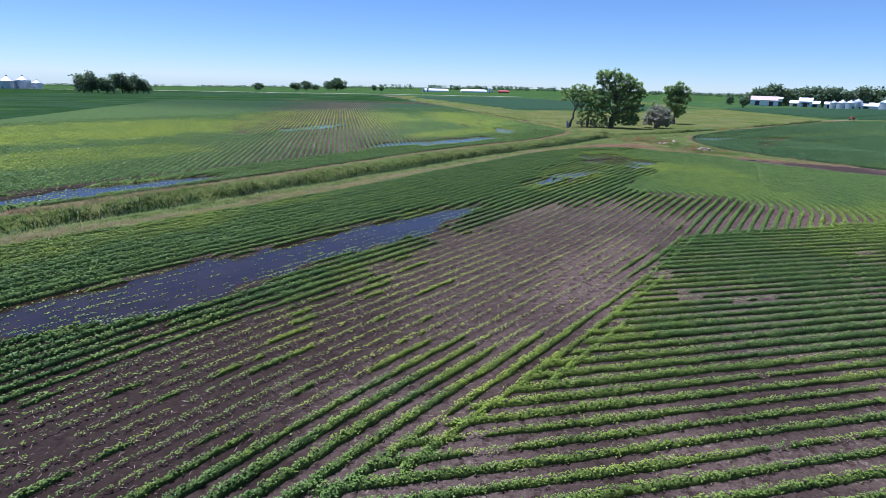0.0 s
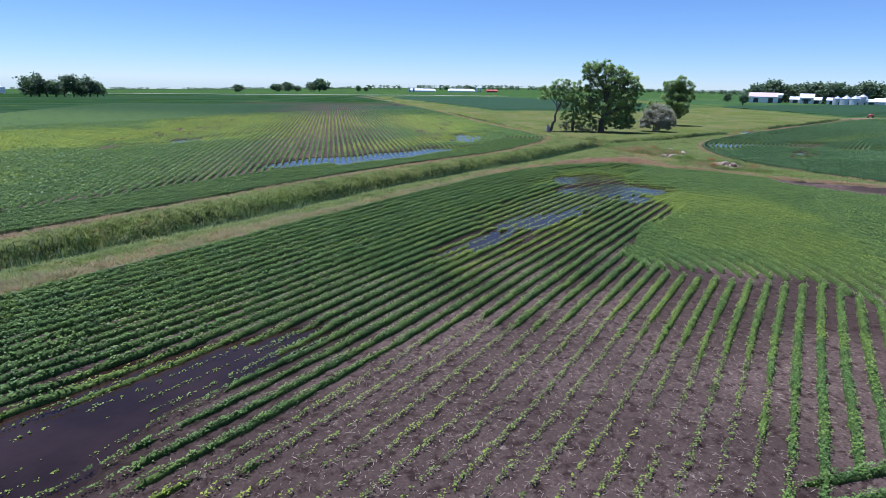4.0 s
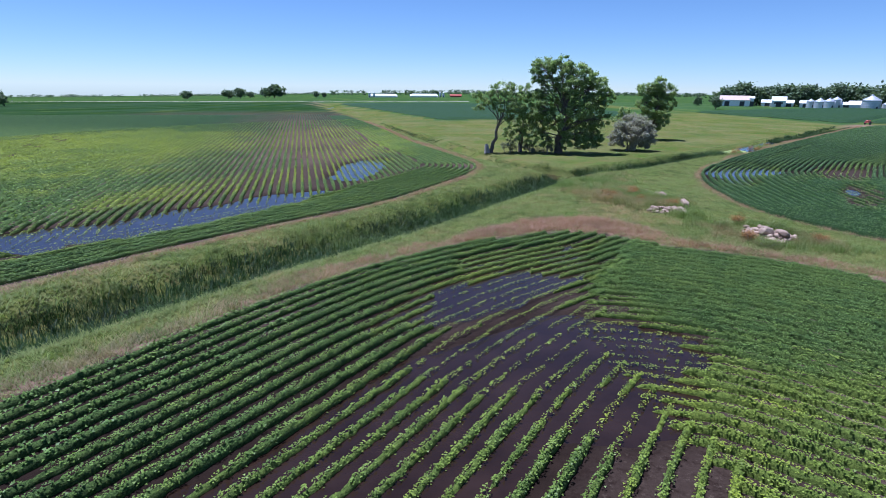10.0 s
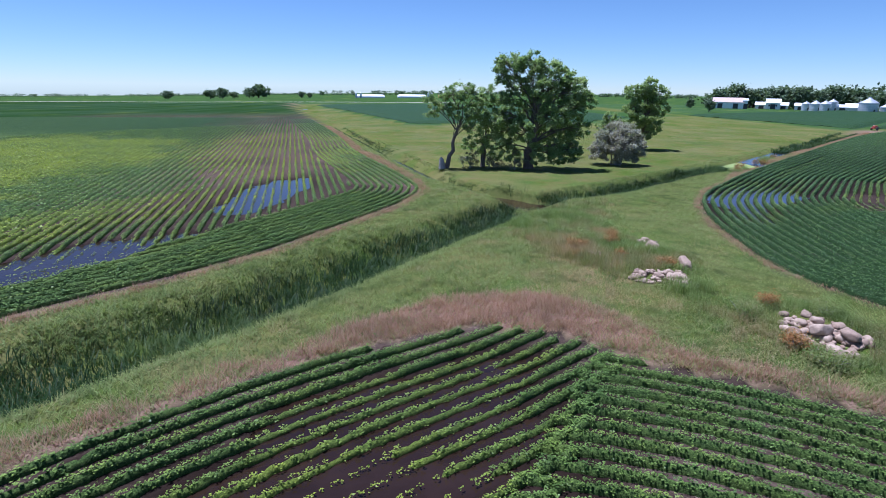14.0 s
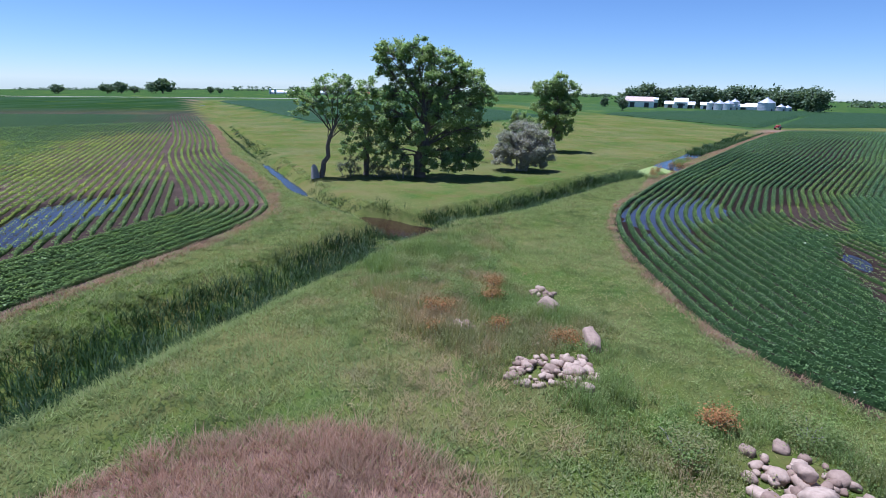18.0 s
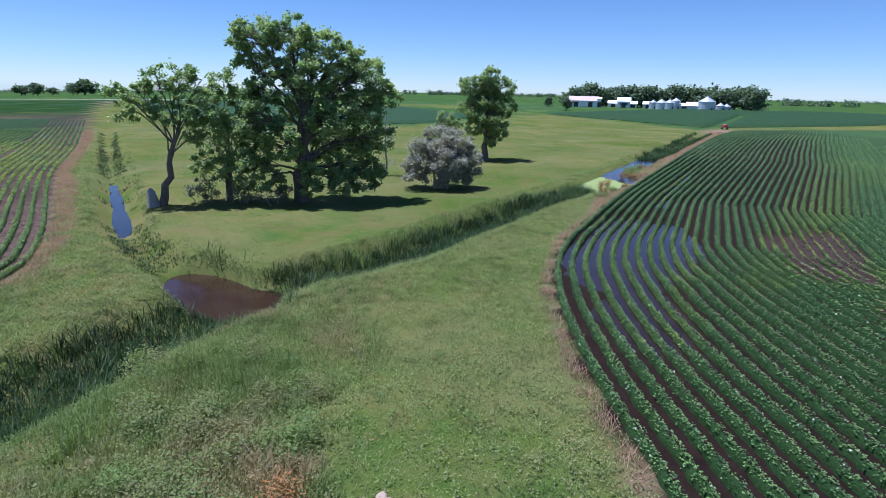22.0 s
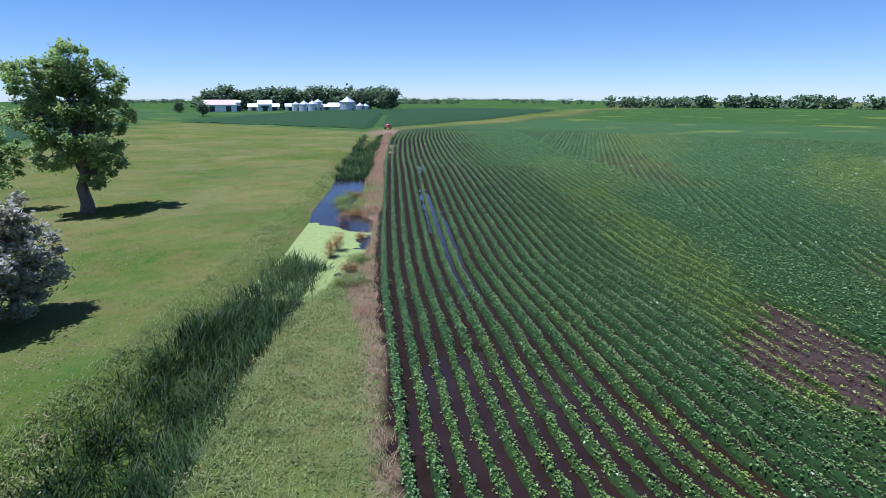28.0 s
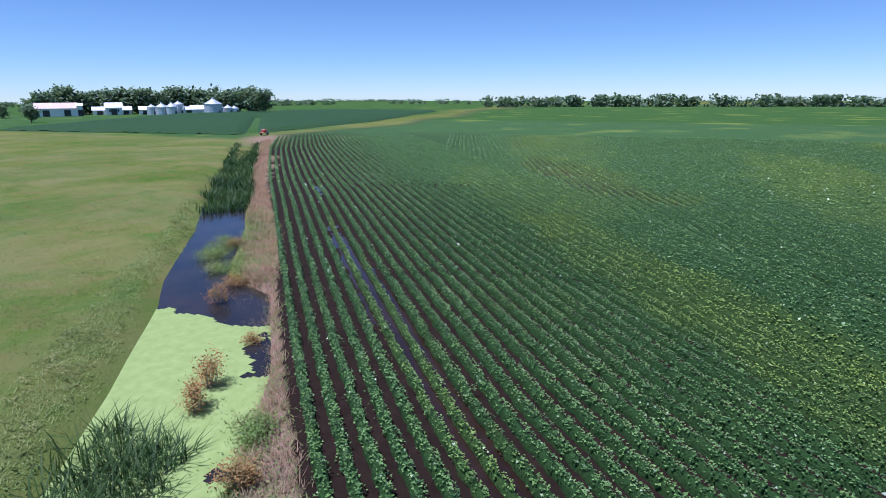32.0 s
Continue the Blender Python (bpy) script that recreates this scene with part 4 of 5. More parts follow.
tn = np.clip(3.0 * (fbm(x, y, 7, 16) - 0.43), 0, 0.95)
v, f, t = short_blades(x, y, 0.04 + 0.07 * fbm(x, y, 6, 17), 0.022, 2.6, tn, rng, 12, 0.34)
np_mesh("pasture_grass", v, f, M_PASTURE, None, "short olive-green pasture grass under the trees", False, dict(tone=t, deep_or_shade=deep_of(v, 1.3, 0.5, 2.2, 0.8)), "grass", "stuff")


def reed_weight(x, y):
    d1, d2 = (dist_line(x, y, l) for l in (DITCH_1, DITCH_2))
    pool = pool_r(x, y)
    rag = 1.0 * (fbm(x, y, 2.5, 40) - 0.5)
    s3, o3 = along_3(x, y)
    w = np.where((d1 < 2.1 + rag) & (pool > 1.0), 0.8, 0)
    head = step01((s3 - 28) / 6)
    w = np.maximum(w, np.where((s3 > 2) & (s3 < 40.2 + 2.5 * rag - 1.1 * np.abs(o3 + 0.4)) & (o3 > -1.9 + 0.9 * head + rag) & (o3 < 1.7 - 0.2 * head + rag) & (pool > 1.0), 0.8, 0))
    w = np.maximum(w, np.where((pool > 1.05) & (pool < 1.22 + 0.2 * rag) & (x + y > 163.5), 0.5, 0))
    w = np.maximum(w, np.where((np.abs(o3) < 1.9 + rag) & (s3 > 71), 0.8, 0))
    w = np.maximum(w, np.where((d2 < 1.25) & (pool > 1.1) & ((fbm(x, y, 3.5, 3) > 0.58) | (y > 168) | (y < 140)), 0.8, 0))
    return w


x, y = scatter(lambda x, y: d_all(x, y) < 4.2, (-45, 10, 145, 225), 30, rng, lambda x, y: reed_weight(x, y) * np.clip(1.3 - dist_line(x, y, AC_PATH) / 40, 0.3, 1))
tn = np.clip(1.8 * (fbm(x, y, 5, 18) - 0.45), 0, 0.75)
far_off = np.clip(dist_line(x, y, AC_PATH) / 24, 1.1, 2.6)
v, f, t = blades(x, y, (0.45 + 0.5 * fbm(x, y, 3, 19)) * np.where(dist_line(x, y, DITCH_1) < 3, 0.7, 1.0) * np.where(dist_line(x, y, DITCH_2) < 2, 0.24, 1.0) * np.where(dist_line(x, y, DITCH_3) < 3, 0.85 + 0.35 * step01((along_3(x, y)[0] - 24) / 10), 1.0), 0.016 * np.repeat(far_off, 5), 1.5, tn, rng, 5, 0.2)
np_mesh("reeds", v, f, M_REED, None, "tall dark green reeds filling the drainage ditch", False, dict(tone=t, deep_or_shade=deep_of(v, 0.6, 0.5, 2.4)), "reeds", "stuff")


def dry_weight(x, y):
    da, db, dc = dist_line(x, y, A_EDGE), dist_line(x, y, B_EDGE), dist_line(x, y, C_EDGE)
    corner = corner_weeds(x, y)
    w = np.where(da < 1.2 + 3.0 * corner + 2.0 * (fbm(x, y, 3, 20) - 0.45), 0.9, 0)
    w = np.maximum(w, np.where(db < 0.7 + 1.2 * step01((y - 120) / 30) * (fbm(x, y, 4, 22)), 0.7, 0))
    w = np.maximum(w, np.where(dc < 0.4 + 2.4 * step01((y - 138) / 12) * fbm(x, y, 3, 21), 0.8, 0))
    return w


x, y = scatter(verge, (-40, 12, 150, 225), 30, rng, lambda x, y: dry_weight(x, y) * np.clip(0.6 + corner_weeds(x, y), 0, 1))
tn = np.clip(0.95 - np.clip((dist_line(x, y, np.array([(-40, 0), (6, 75)])) - 6) / 14, 0, 1) + 1.2 * (fbm(x, y, 4, 23) - 0.55) + 0.2 * (y > 135), 0, 0.9)
v, f, t = short_blades(x, y, 0.16 + 0.30 * fbm(x, y, 3, 24) + 0.12 * corner_weeds(x, y), 0.010, 1.1, tn, rng, 18, 0.17)
np_mesh("dead_weeds", v, f, M_DRY, None, "sprayed-off pinkish brown dead weeds along the field edge", False, dict(tone=t, deep_or_shade=deep_of(v, 0.3, 0.56, 2)), "weeds", "stuff")


# ---------------------------------------------------------------- trees
def tube(path, radii, sides=7):
    path = np.asarray(path, dtype=float)
    n = len(path)
    d = np.gradient(path, axis=0)
    d /= np.linalg.norm(d, axis=1)[:, None] + 1e-9
    ref = np.where(np.abs(d[:, 2:3]) > 0.9, np.array([[1.0, 0, 0]]), np.array([[0, 0, 1.0]]))
    u = np.cross(d, ref)
    u /= np.linalg.norm(u, axis=1)[:, None]
    w = np.cross(d, u)
    t = np.linspace(0, 2 * math.pi, sides, endpoint=False)
    ring = path[:, None] + (u[:, None] * np.cos(t)[None, :, None] + w[:, None] * np.sin(t)[None, :, None]) * np.asarray(radii)[:, None, None]
    i = np.arange(n - 1)[:, None] * sides
    j = np.arange(sides)[None]
    f = np.stack([i + j, i + (j + 1) % sides, i + sides + (j + 1) % sides, i + sides + j], axis=-1).reshape(-1, 4)
    return ring.reshape(-1, 3), f


def bent(a, b, sag, rng, n=7):
    t = np.linspace(0, 1, n)[:, None]
    a, b = np.asarray(a, dtype=float), np.asarray(b, dtype=float)
    mid = rng.normal(0, 0.028, (n, 3)) * np.linalg.norm(b - a)
    mid[0] = mid[-1] = 0
    up = np.array((0, 0, 1.0)) * sag * np.sin(t * math.pi)
    return a * (1 - t) + b * t + up + mid * 0.6


def tree(name, x, y, lobes, trunk_top, trunk_r, leaf_m, label, leaf=0.15, seed=1, lean=(0, 0), density=1.0, bark=None, forks=1, category="tree", group=""):
    """lobes: (dx, dy, z, r) rounded masses of the crown, each carried by a limb."""
    rng = np.random.default_rng(seed)
    z0 = float(height(np.array([x]), np.array([y]))[0]) - 0.05
    root = thing(name, x, y, z0, label, category, group)
    bark = bark or M_BARK
    tips = []
    for k in range(forks):
        a = 2.4 * k + seed
        foot = np.array((0.35 * k * math.cos(a), 0.35 * k * math.sin(a), -0.1))
        top = np.array((lean[0] + 0.7 * k * math.cos(a), lean[1] + 0.7 * k * math.sin(a), trunk_top * (1 - 0.12 * k)))
        pth = bent(foot, top, 0, rng, 9)
        rad = trunk_r * (1 - 0.2 * k) * np.r_[1.45, 1.12, np.linspace(1, 0.42, 7)]
        v, f = tube(pth, rad, 10)
        np_mesh("trunk", v, f, bark, root, "", True)
        tips.append(pth)
    CV, CF, CT, base = [], [], [], 0
    for lx, ly, lz, lr in lobes:
        lr *= 1.04
        pth = tips[int(rng.integers(len(tips)))]
        start = pth[int(np.clip(np.searchsorted(pth[:, 2], lz * 0.55), 2, 8))]
        end = np.array((lx, ly, lz + lr * 0.2))
        limb = bent(start, end, 0.25 * lr, rng, 8)
        r0 = trunk_r * np.clip(0.16 + 0.09 * lr, 0.15, 0.6)
        v, f = tube(limb, np.linspace(r0, r0 * 0.25, 8), 6)
        np_mesh("limb", v, f, bark, root, "", True)
        TV, TF, tb = [], [], 0
        n_sub = max(6, int(12 * lr ** 1.75 * density))
        g = rng.normal(0, 1, (n_sub, 3))
        g /= np.linalg.norm(g, axis=1)[:, None]
        g[:, 2] *= 0.82
        cen = np.array((lx, ly, lz)) + g * lr * (0.5 + 0.55 * rng.random(n_sub) ** 0.7)[:, None]
        for c in cen[: n_sub]:
            s = limb[int(rng.integers(3, 8))]
            v, f = tube(bent(s, c, 0.1, rng, 4), np.linspace(r0 * 0.28, 0.012, 4), 4)
            TV.append(v)
            TF.append(f + tb)
            tb += len(v)
        tagged(np_mesh("twig", np.vstack(TV), np.vstack(TF), bark, root, "", False), kind="stuff")
        per = int(100 * density)
        k = np.repeat(np.arange(n_sub), per)
        rad = 0.26 + 0.36 * rng.random(n_sub)
        c = cen[k] + rng.normal(0, 1, (len(k), 3)) * (rad[k] * np.clip(lr / 2.4, 0.6, 1.1))[:, None] * np.array((0.62, 0.62, 0.5))
        v, f = leaf_quads(c, leaf * 0.72 * (0.6 + 0.7 * rng.random(len(k))), 1.2, rng)
        CV.append(v)
        CF.append(f + base)
        CT.append(np.repeat(np.clip(rng.normal(0.25, 0.25, n_sub), 0, 1)[k], 4))
        base += len(v)
    np_mesh("crown", np.vstack(CV), np.vstack(CF), leaf_m, root, "", False, dict(tone=np.concatenate(CT)))
    return root


tree("cottonwood_tree", 41.1, 147.4, [(-3.2, 0.3, 12.8, 1.7), (-0.6, 0, 13.2, 1.7), (1.6, -0.4, 12.4, 1.7), (-4.0, 0.2, 11.7, 1.2), (3.6, 0.4, 11.5, 1.6), (5.6, 0, 10.3, 1.6), (7.0, 0.3, 9.0, 1.4), (-1.5, 0.8, 10.7, 1.6),
     (1.2, -1.0, 10.0, 1.8), (3.4, 1.0, 9.2, 1.7), (-2.6, 0, 8.8, 1.5), (5.2, -0.6, 7.5, 1.7), (0.4, 1.4, 7.7, 1.8), (2.4, -1.4, 6.8, 1.9), (-2.8, -0.8, 6.8, 1.7), (6.2, 0.2, 5.3, 1.5), (-3.6, 0.4, 5.1, 1.6), (4.4, 0.8, 4.7, 1.6),
     (-1.2, -1.8, 4.9, 1.6), (1.8, 1.6, 4.7, 1.6), (5.6, 0.4, 3.0, 1.3), (3.2, -1.2, 3.0, 1.2), (-4.0, -0.6, 3.2, 1.2), (0.8, -1.6, 2.8, 1.1), (6.0, 0.2, 2.0, 1.2), (3.0, -1.6, 1.9, 1.2), (-2.2, -1.4, 2.0, 1.1), (1.0, -2.0, 1.6, 1.0), (4.6, -0.8, 1.9, 1.1)],
     9.8, 0.46, M_TREE, "large green cottonwood tree with an uneven spreading crown", 0.17, 3, (0.5, 0), 1.05, None, 2)
tree("leaning_tree", 30.4, 147.4, [(0.6, 0, 9.6, 1.2), (2.4, 0.3, 10.2, 1.1), (-0.6, -0.4, 8.3, 1.2), (3.8, 0, 9.4, 1.1), (1.6, 0.6, 8.4, 1.4), (-1.6, 0.3, 7.4, 1.1), (3.4, -0.6, 7.2, 1.3), (0.9, -0.6, 6.8, 1.0), (-2.2, 0, 8.8, 0.9), (4.6, 0.4, 6.0, 1.1), (2.4, 0.2, 5.8, 0.9)],
     6.6, 0.27, M_TREE, "leaning green tree with a bare forked trunk", 0.15, 5, (1.9, 0), 0.9)
tree("small_tree", 35.4, 148.6, [(0.2, 0, 9.4, 1.2), (1.8, 0.3, 8.4, 1.4), (-1.0, 0, 7.4, 1.3), (0.8, -0.8, 6.2, 1.4), (2.4, 0, 6.0, 1.4), (-1.3, 0.3, 4.8, 1.2), (1.0, -0.4, 4.0, 1.4), (-0.4, -0.5, 2.8, 1.2), (-2.0, 0.2, 3.2, 1.0), (2.4, -0.6, 3.6, 1.2), (1.4, -0.9, 1.7, 1.0)],
     5.5, 0.2, M_TREE, "smaller green tree with drooping grey lower branches", 0.15, 6, (0.3, 0), 0.9, None, 2)
for bx, by, bh, sd in ((33.6, 147.8, 2.4, 61), (39.2, 146.3, 2.0, 62), (36.6, 147.4, 1.5, 63)):
    tree("understory_bush", bx, by, [(0, 0, bh * 0.75, 0.9), (0.7, 0.2, bh * 0.5, 0.8), (-0.7, -0.1, bh * 0.45, 0.8), (0.1, -0.5, bh * 0.35, 0.7)], bh * 0.6, 0.06, M_DULL, "dull grey-green bush growing under the tree crowns", 0.1, sd, (0, 0), 0.8, M_DEADWOOD, 3, "bush")
tree("silver_bush", 54.3, 152.0, [(0, 0, 4.5, 1.7), (1.7, 0.2, 4.2, 1.6), (-1.8, 0, 3.3, 1.6), (2.7, -0.2, 2.6, 1.5), (0.4, -1.0, 2.7, 1.7), (-2.5, -0.4, 1.8, 1.3), (1.6, -1.0, 1.5, 1.2), (-0.7, -1.2, 1.4, 1.2), (0.6, 1.1, 2.9, 1.6), (3.0, 0.4, 1.4, 1.1), (-2.2, 0.8, 2.2, 1.3)],
     2.8, 0.16, M_OLIVE, "silvery grey round bush standing in the pasture", 0.14, 7, (0, 0), 1.25, M_DEADWOOD, 3, "bush")
tree("cottonwood_tree", 66.6, 173.8, [(0, 0, 10.6, 1.9), (-1.9, 0.4, 9.8, 1.7), (2.0, -0.2, 9.6, 1.8), (0.3, 1.0, 8.2, 2.1), (-2.3, -0.4, 7.2, 1.8), (2.7, 0.4, 7.2, 1.7), (0.2, -1.2, 6.2, 2.0), (-1.6, 0.2, 4.8, 1.7), (1.6, 0.2, 4.4, 1.7), (0.6, -0.8, 3.0, 1.2)],
     7.5, 0.4, M_TREE, "upright green cottonwood tree in the pasture", 0.18, 8, (0.2, 0), 1.0)
tree("small_tree", 62.3, 179.0, [(0, 0, 5.2, 1.4), (1.3, 0, 4.4, 1.3), (-1.2, 0.2, 3.6, 1.2), (0.4, -0.4, 2.6, 1.3)], 3.6, 0.14, M_TREE, "small green tree beside the upright cottonwood", 0.16, 9)
tree("dead_tree", 50.6, 161.0, [(0, 0, 5.4, 0.6), (0.5, 0, 4.2, 0.6), (-0.4, 0.2, 3.4, 0.6), (0.1, 0, 1.6, 0.9)], 6.4, 0.11, M_OLIVE, "thin half-dead sapling with few leaves", 0.08, 10, (0.1, 0), 0.35, M_DEADWOOD)

# ---------------------------------------------------------------- rock piles
def stone(rng, parent, x, y, z, sx, sy, sz, rz=None, label=""):
    bm = bmesh.new()
    bmesh.ops.create_icosphere(bm, subdivisions=3 if max(sx, sy) > 0.35 else 2, radius=1.0)
    o = Vector(rng.normal(0, 30, 3))
    for vert in bm.verts:
        d = vert.co.normalized()
        k = 1 + 0.36 * noise.noise(d * 1.1 + o) + 0.18 * noise.noise(d * 2.6 + o) + 0.06 * noise.noise(d * 6 + o)
        c = d * k
        c = Vector([max(-0.78, min(0.78, q)) for q in c])
        vert.co = Vector((c.x * sx, c.y * sy, c.z * sz))
    for face in bm.faces:
        face.smooth = True
    ob = part("stone", bm, M_STONE, parent, label)
    ob.matrix_basis = pose(x, y, z, *(rng.normal(0, 14, 2)), rng.random() * 360 if rz is None else rz)
    return ob


def rock_pile(x, y, spread, count, big, label, seed, extra=()):
    rng = np.random.default_rng(seed)
    z0 = float(height(np.array([x]), np.array([y]))[0])
    root = thing("rock_pile", x, y, z0, label, "rocks", "rock piles")
    for _ in range(count):
        a, r = rng.random() * 6.283, rng.random() ** 0.6
        px, py = spread[0] * r * math.cos(a), spread[1] * r * math.sin(a)
        s = big * (0.35 + 0.65 * rng.random() ** 2.2)
        gz0 = float(height(np.array([x + px]), np.array([y + py]))[0]) - z0
        stone(rng, root, px, py, gz0 + s * 0.22 + 0.25 * (1 - r) * rng.random(), s, s * (0.6 + 0.4 * rng.random()), s * (0.5 + 0.3 * rng.random()))
    for e in extra:
        stone(rng, root, *e)
    return root


rock_pile(43.6, 95.1, (1.5, 2.1), 125, 0.36, "heap of pale pinkish field stones in the weeds", 31, [(-0.4, -0.3, 0.4, 0.50, 0.38, 0.28, 10), (0.4, -0.9, 0.4, 0.32, 0.48, 0.24, 30), (0.1, 0.7, 0.35, 0.36, 0.28, 0.22, 70)])
rock_pile(39.3, 101.7, (1.75, 1.1), 120, 0.30, "heap of small pale field stones on the bank", 32, [(2.1, 1.7, 0.24, 0.34, 0.80, 0.3, -12), (0.5, -1.5, 0.2, 0.22, 0.26, 0.2, 20)])
rock_pile(41.6, 109.1, (0.6, 0.9), 16, 0.30, "few pale stones half hidden by weeds", 33, [(-0.5, -2.1, 0.3, 0.44, 0.52, 0.4, 40)])
rock_pile(37.1, 105.7, (0.8, 0.4), 11, 0.26, "scattered small stones beside rusty weeds", 34)


# ---------------------------------------------------------------- shrubs and tall weeds on the bank
def shrub(x, y, w, h, mat, label, seed, tone=0.3, category="shrub", leaf=0.036, name="shrub"):
    rng = np.random.default_rng(seed)
    z0 = float(height(np.array([x]), np.array([y]))[0]) - 0.03
    root = thing(name, x, y, z0, label, category)
    n = 16
    a, r = rng.random(n) * 6.283, np.sqrt(rng.random(n))
    tips = np.c_[w * 0.5 * r * np.cos(a), w * 0.5 * r * np.sin(a), h * (0.45 + 0.5 * rng.random(n))]
    V, F, base = [], [], 0
    for tp in tips:
        v, f = tube(bent((tp[0] * 0.2, tp[1] * 0.2, 0), tp, 0.05, rng, 4), np.linspace(0.018, 0.006, 4), 4)
        V.append(v)
        F.append(f + base)
        base += len(v)
    tagged(np_mesh("stem", np.vstack(V), np.vstack(F), M_DEADWOOD, root), kind="stuff")
    k = np.repeat(np.arange(n), int(90 * max(0.5, w)))
    c = tips[k] + rng.normal(0, 1, (len(k), 3)) * np.array((0.17 * w ** 0.5, 0.17 * w ** 0.5, 0.14))
    c[:, 2] = np.clip(c[:, 2], 0.02, None)
    v, f = leaf_quads(c, leaf * (0.6 + 0.7 * rng.random(len(k))), 0.8, rng)
    np_mesh("foliage", v, f, mat, root, "", False, dict(tone=np.repeat(np.clip(rng.normal(tone, 0.25, n), 0, 1)[k], 4)))
    return root


for i, (x, y, w, h) in enumerate(((36.3, 107.2, 1.2, 0.7), (38.9, 108.2, 0.8, 0.7), (39.5, 110.2, 0.7, 0.6), (35.9, 105.2, 0.7, 0.4), (38.2, 105.0, 0.6, 0.5), (40.4, 103.6, 0.9, 0.4), (43.0, 98.2, 0.8, 0.5), (41.6, 94.0, 0.9, 0.6), (46.2, 93.6, 1.0, 0.5))):
    shrub(x, y, w, h, M_RUST, "rusty orange-brown dying weed clump on the bank", 60 + i)
for i, (x, y, w, h) in enumerate(((37.8, 109.4, 2.2, 0.6), (36.8, 111.2, 2.0, 0.6), (39.0, 112.0, 2.0, 0.6), (37.8, 114.4, 2.2, 0.5), (35.8, 114.8, 1.6, 0.5), (39.8, 115.4, 1.8, 0.5), (35.4, 118.2, 1.8, 0.5), (38.4, 118.6, 1.8, 0.5), (41.2, 97.2, 1.6, 0.6), (45.4, 97.4, 1.6, 0.5), (42.0, 92.6, 1.4, 0.5))):
    shrub(x, y, w, h, M_SHRUB, "olive green weedy shrub on the ditch bank", 80 + i, 0.25)
shrub(39.8, 112.6, 1.2, 0.8, M_SHRUB, "bright green leafy sapling clump on the bank", 119, 0.0)
# tangle of tall weeds over the bank where the ditches meet
rng = np.random.default_rng(99)
tangle = lambda x, y: np.clip(1.4 * blob(x, y, 37.6, 110.5, 9.5, 3.6, 105, 0.5, 3) + 0.8 * blob(x, y, 43.2, 95.2, 5.0, 3.0, 140, 0.5, 4) + 0.5 * blob(x, y, 39, 119, 6, 3.5, 60, 0.5, 6) + 0.5 * (fbm(x, y, 2.2, 36) - 0.52), 0, 1)
x, y = scatter(verge, (8, 84, 60, 132), 36, rng, tangle)
keep = (d_all(x, y) > 1.8) & (np.minimum.reduce([np.hypot((x - px) / rx, (y - py) / ry) for px, py, rx, ry in ((43.6, 95.1, 1.5, 2.1), (39.3, 101.7, 1.75, 1.1), (41.5, 108.6, 0.7, 1.5), (37.1, 105.7, 0.8, 0.4))]) > 1)
x, y = x[keep], y[keep]
th_ = tangle(x, y)
hue = np.clip(2.8 * (fbm(x, y, 2.6, 37) - 0.42), 0, 0.95)
v, f, t = blades(x, y, 0.18 + 0.65 * th_ * fbm(x, y, 1.6, 38) + 0.1 * rng.random(len(x)), 0.008, 0.8, hue, rng, 6, 0.12)
np_mesh("tall_weeds", v, f, M_WEED, None, "tangled olive and brown weeds on the bank", False, dict(tone=t, deep_or_shade=deep_of(v, 0.5, 0.55, 1.8, 0.7)), "weeds", "stuff")
k = np.repeat(np.arange(len(x)), 7)
c3 = np.c_[x[k] + rng.normal(0, 0.12, len(k)), y[k] + rng.normal(0, 0.12, len(k)), height(x, y)[k] + 0.06 + (0.12 + 0.55 * th_ * fbm(x, y, 1.6, 38))[k] * (0.35 + 0.65 * rng.random(len(k)))]
v, f = leaf_quads(c3, 0.030 * (0.6 + 0.8 * rng.random(len(k))), 0.7, rng)
np_mesh("leafy_weeds", v, f, M_WEED, None, "tangled leafy weeds on the bank", False, dict(tone=np.repeat(hue[k], 4)), "weeds", "stuff")
shrub(39.2, 105.6, 0.7, 0.5, M_SHRUB, "tuft of bright green broad-leaved weeds among stones", 120)
# old stump beside the leaning tree
v, f = tube([(0, 0, -0.1), (-0.05, 0, 0.6), (-0.12, 0.02, 1.15), (-0.15, 0.02, 1.4)], [0.5, 0.38, 0.3, 0.12], 9)
root = thing("tree_stump", 29.9, 147.1, float(height(np.array([29.9]), np.array([147.1]))[0]), "broken grey stump at the foot of a leaning tree", "stump")
np_mesh("trunk", v, f, M_DEADWOOD, root, "", True)

# ---------------------------------------------------------------- distant farms and woods
def box_bm(x0, y0, z0, x1, y1, z1, bev=0.03):
    bm = bmesh.new()
    bmesh.ops.create_cube(bm, size=1.0)
    for v in bm.verts:
        v.co = Vector(((x0 + x1) / 2 + v.co.x * (x1 - x0), (y0 + y1) / 2 + v.co.y * (y1 - y0), (z0 + z1) / 2 + v.co.z * (z1 - z0)))
    if bev:
        bmesh.ops.bevel(bm, geom=bm.edges[:], offset=bev, segments=1, affect="EDGES")
    return bm


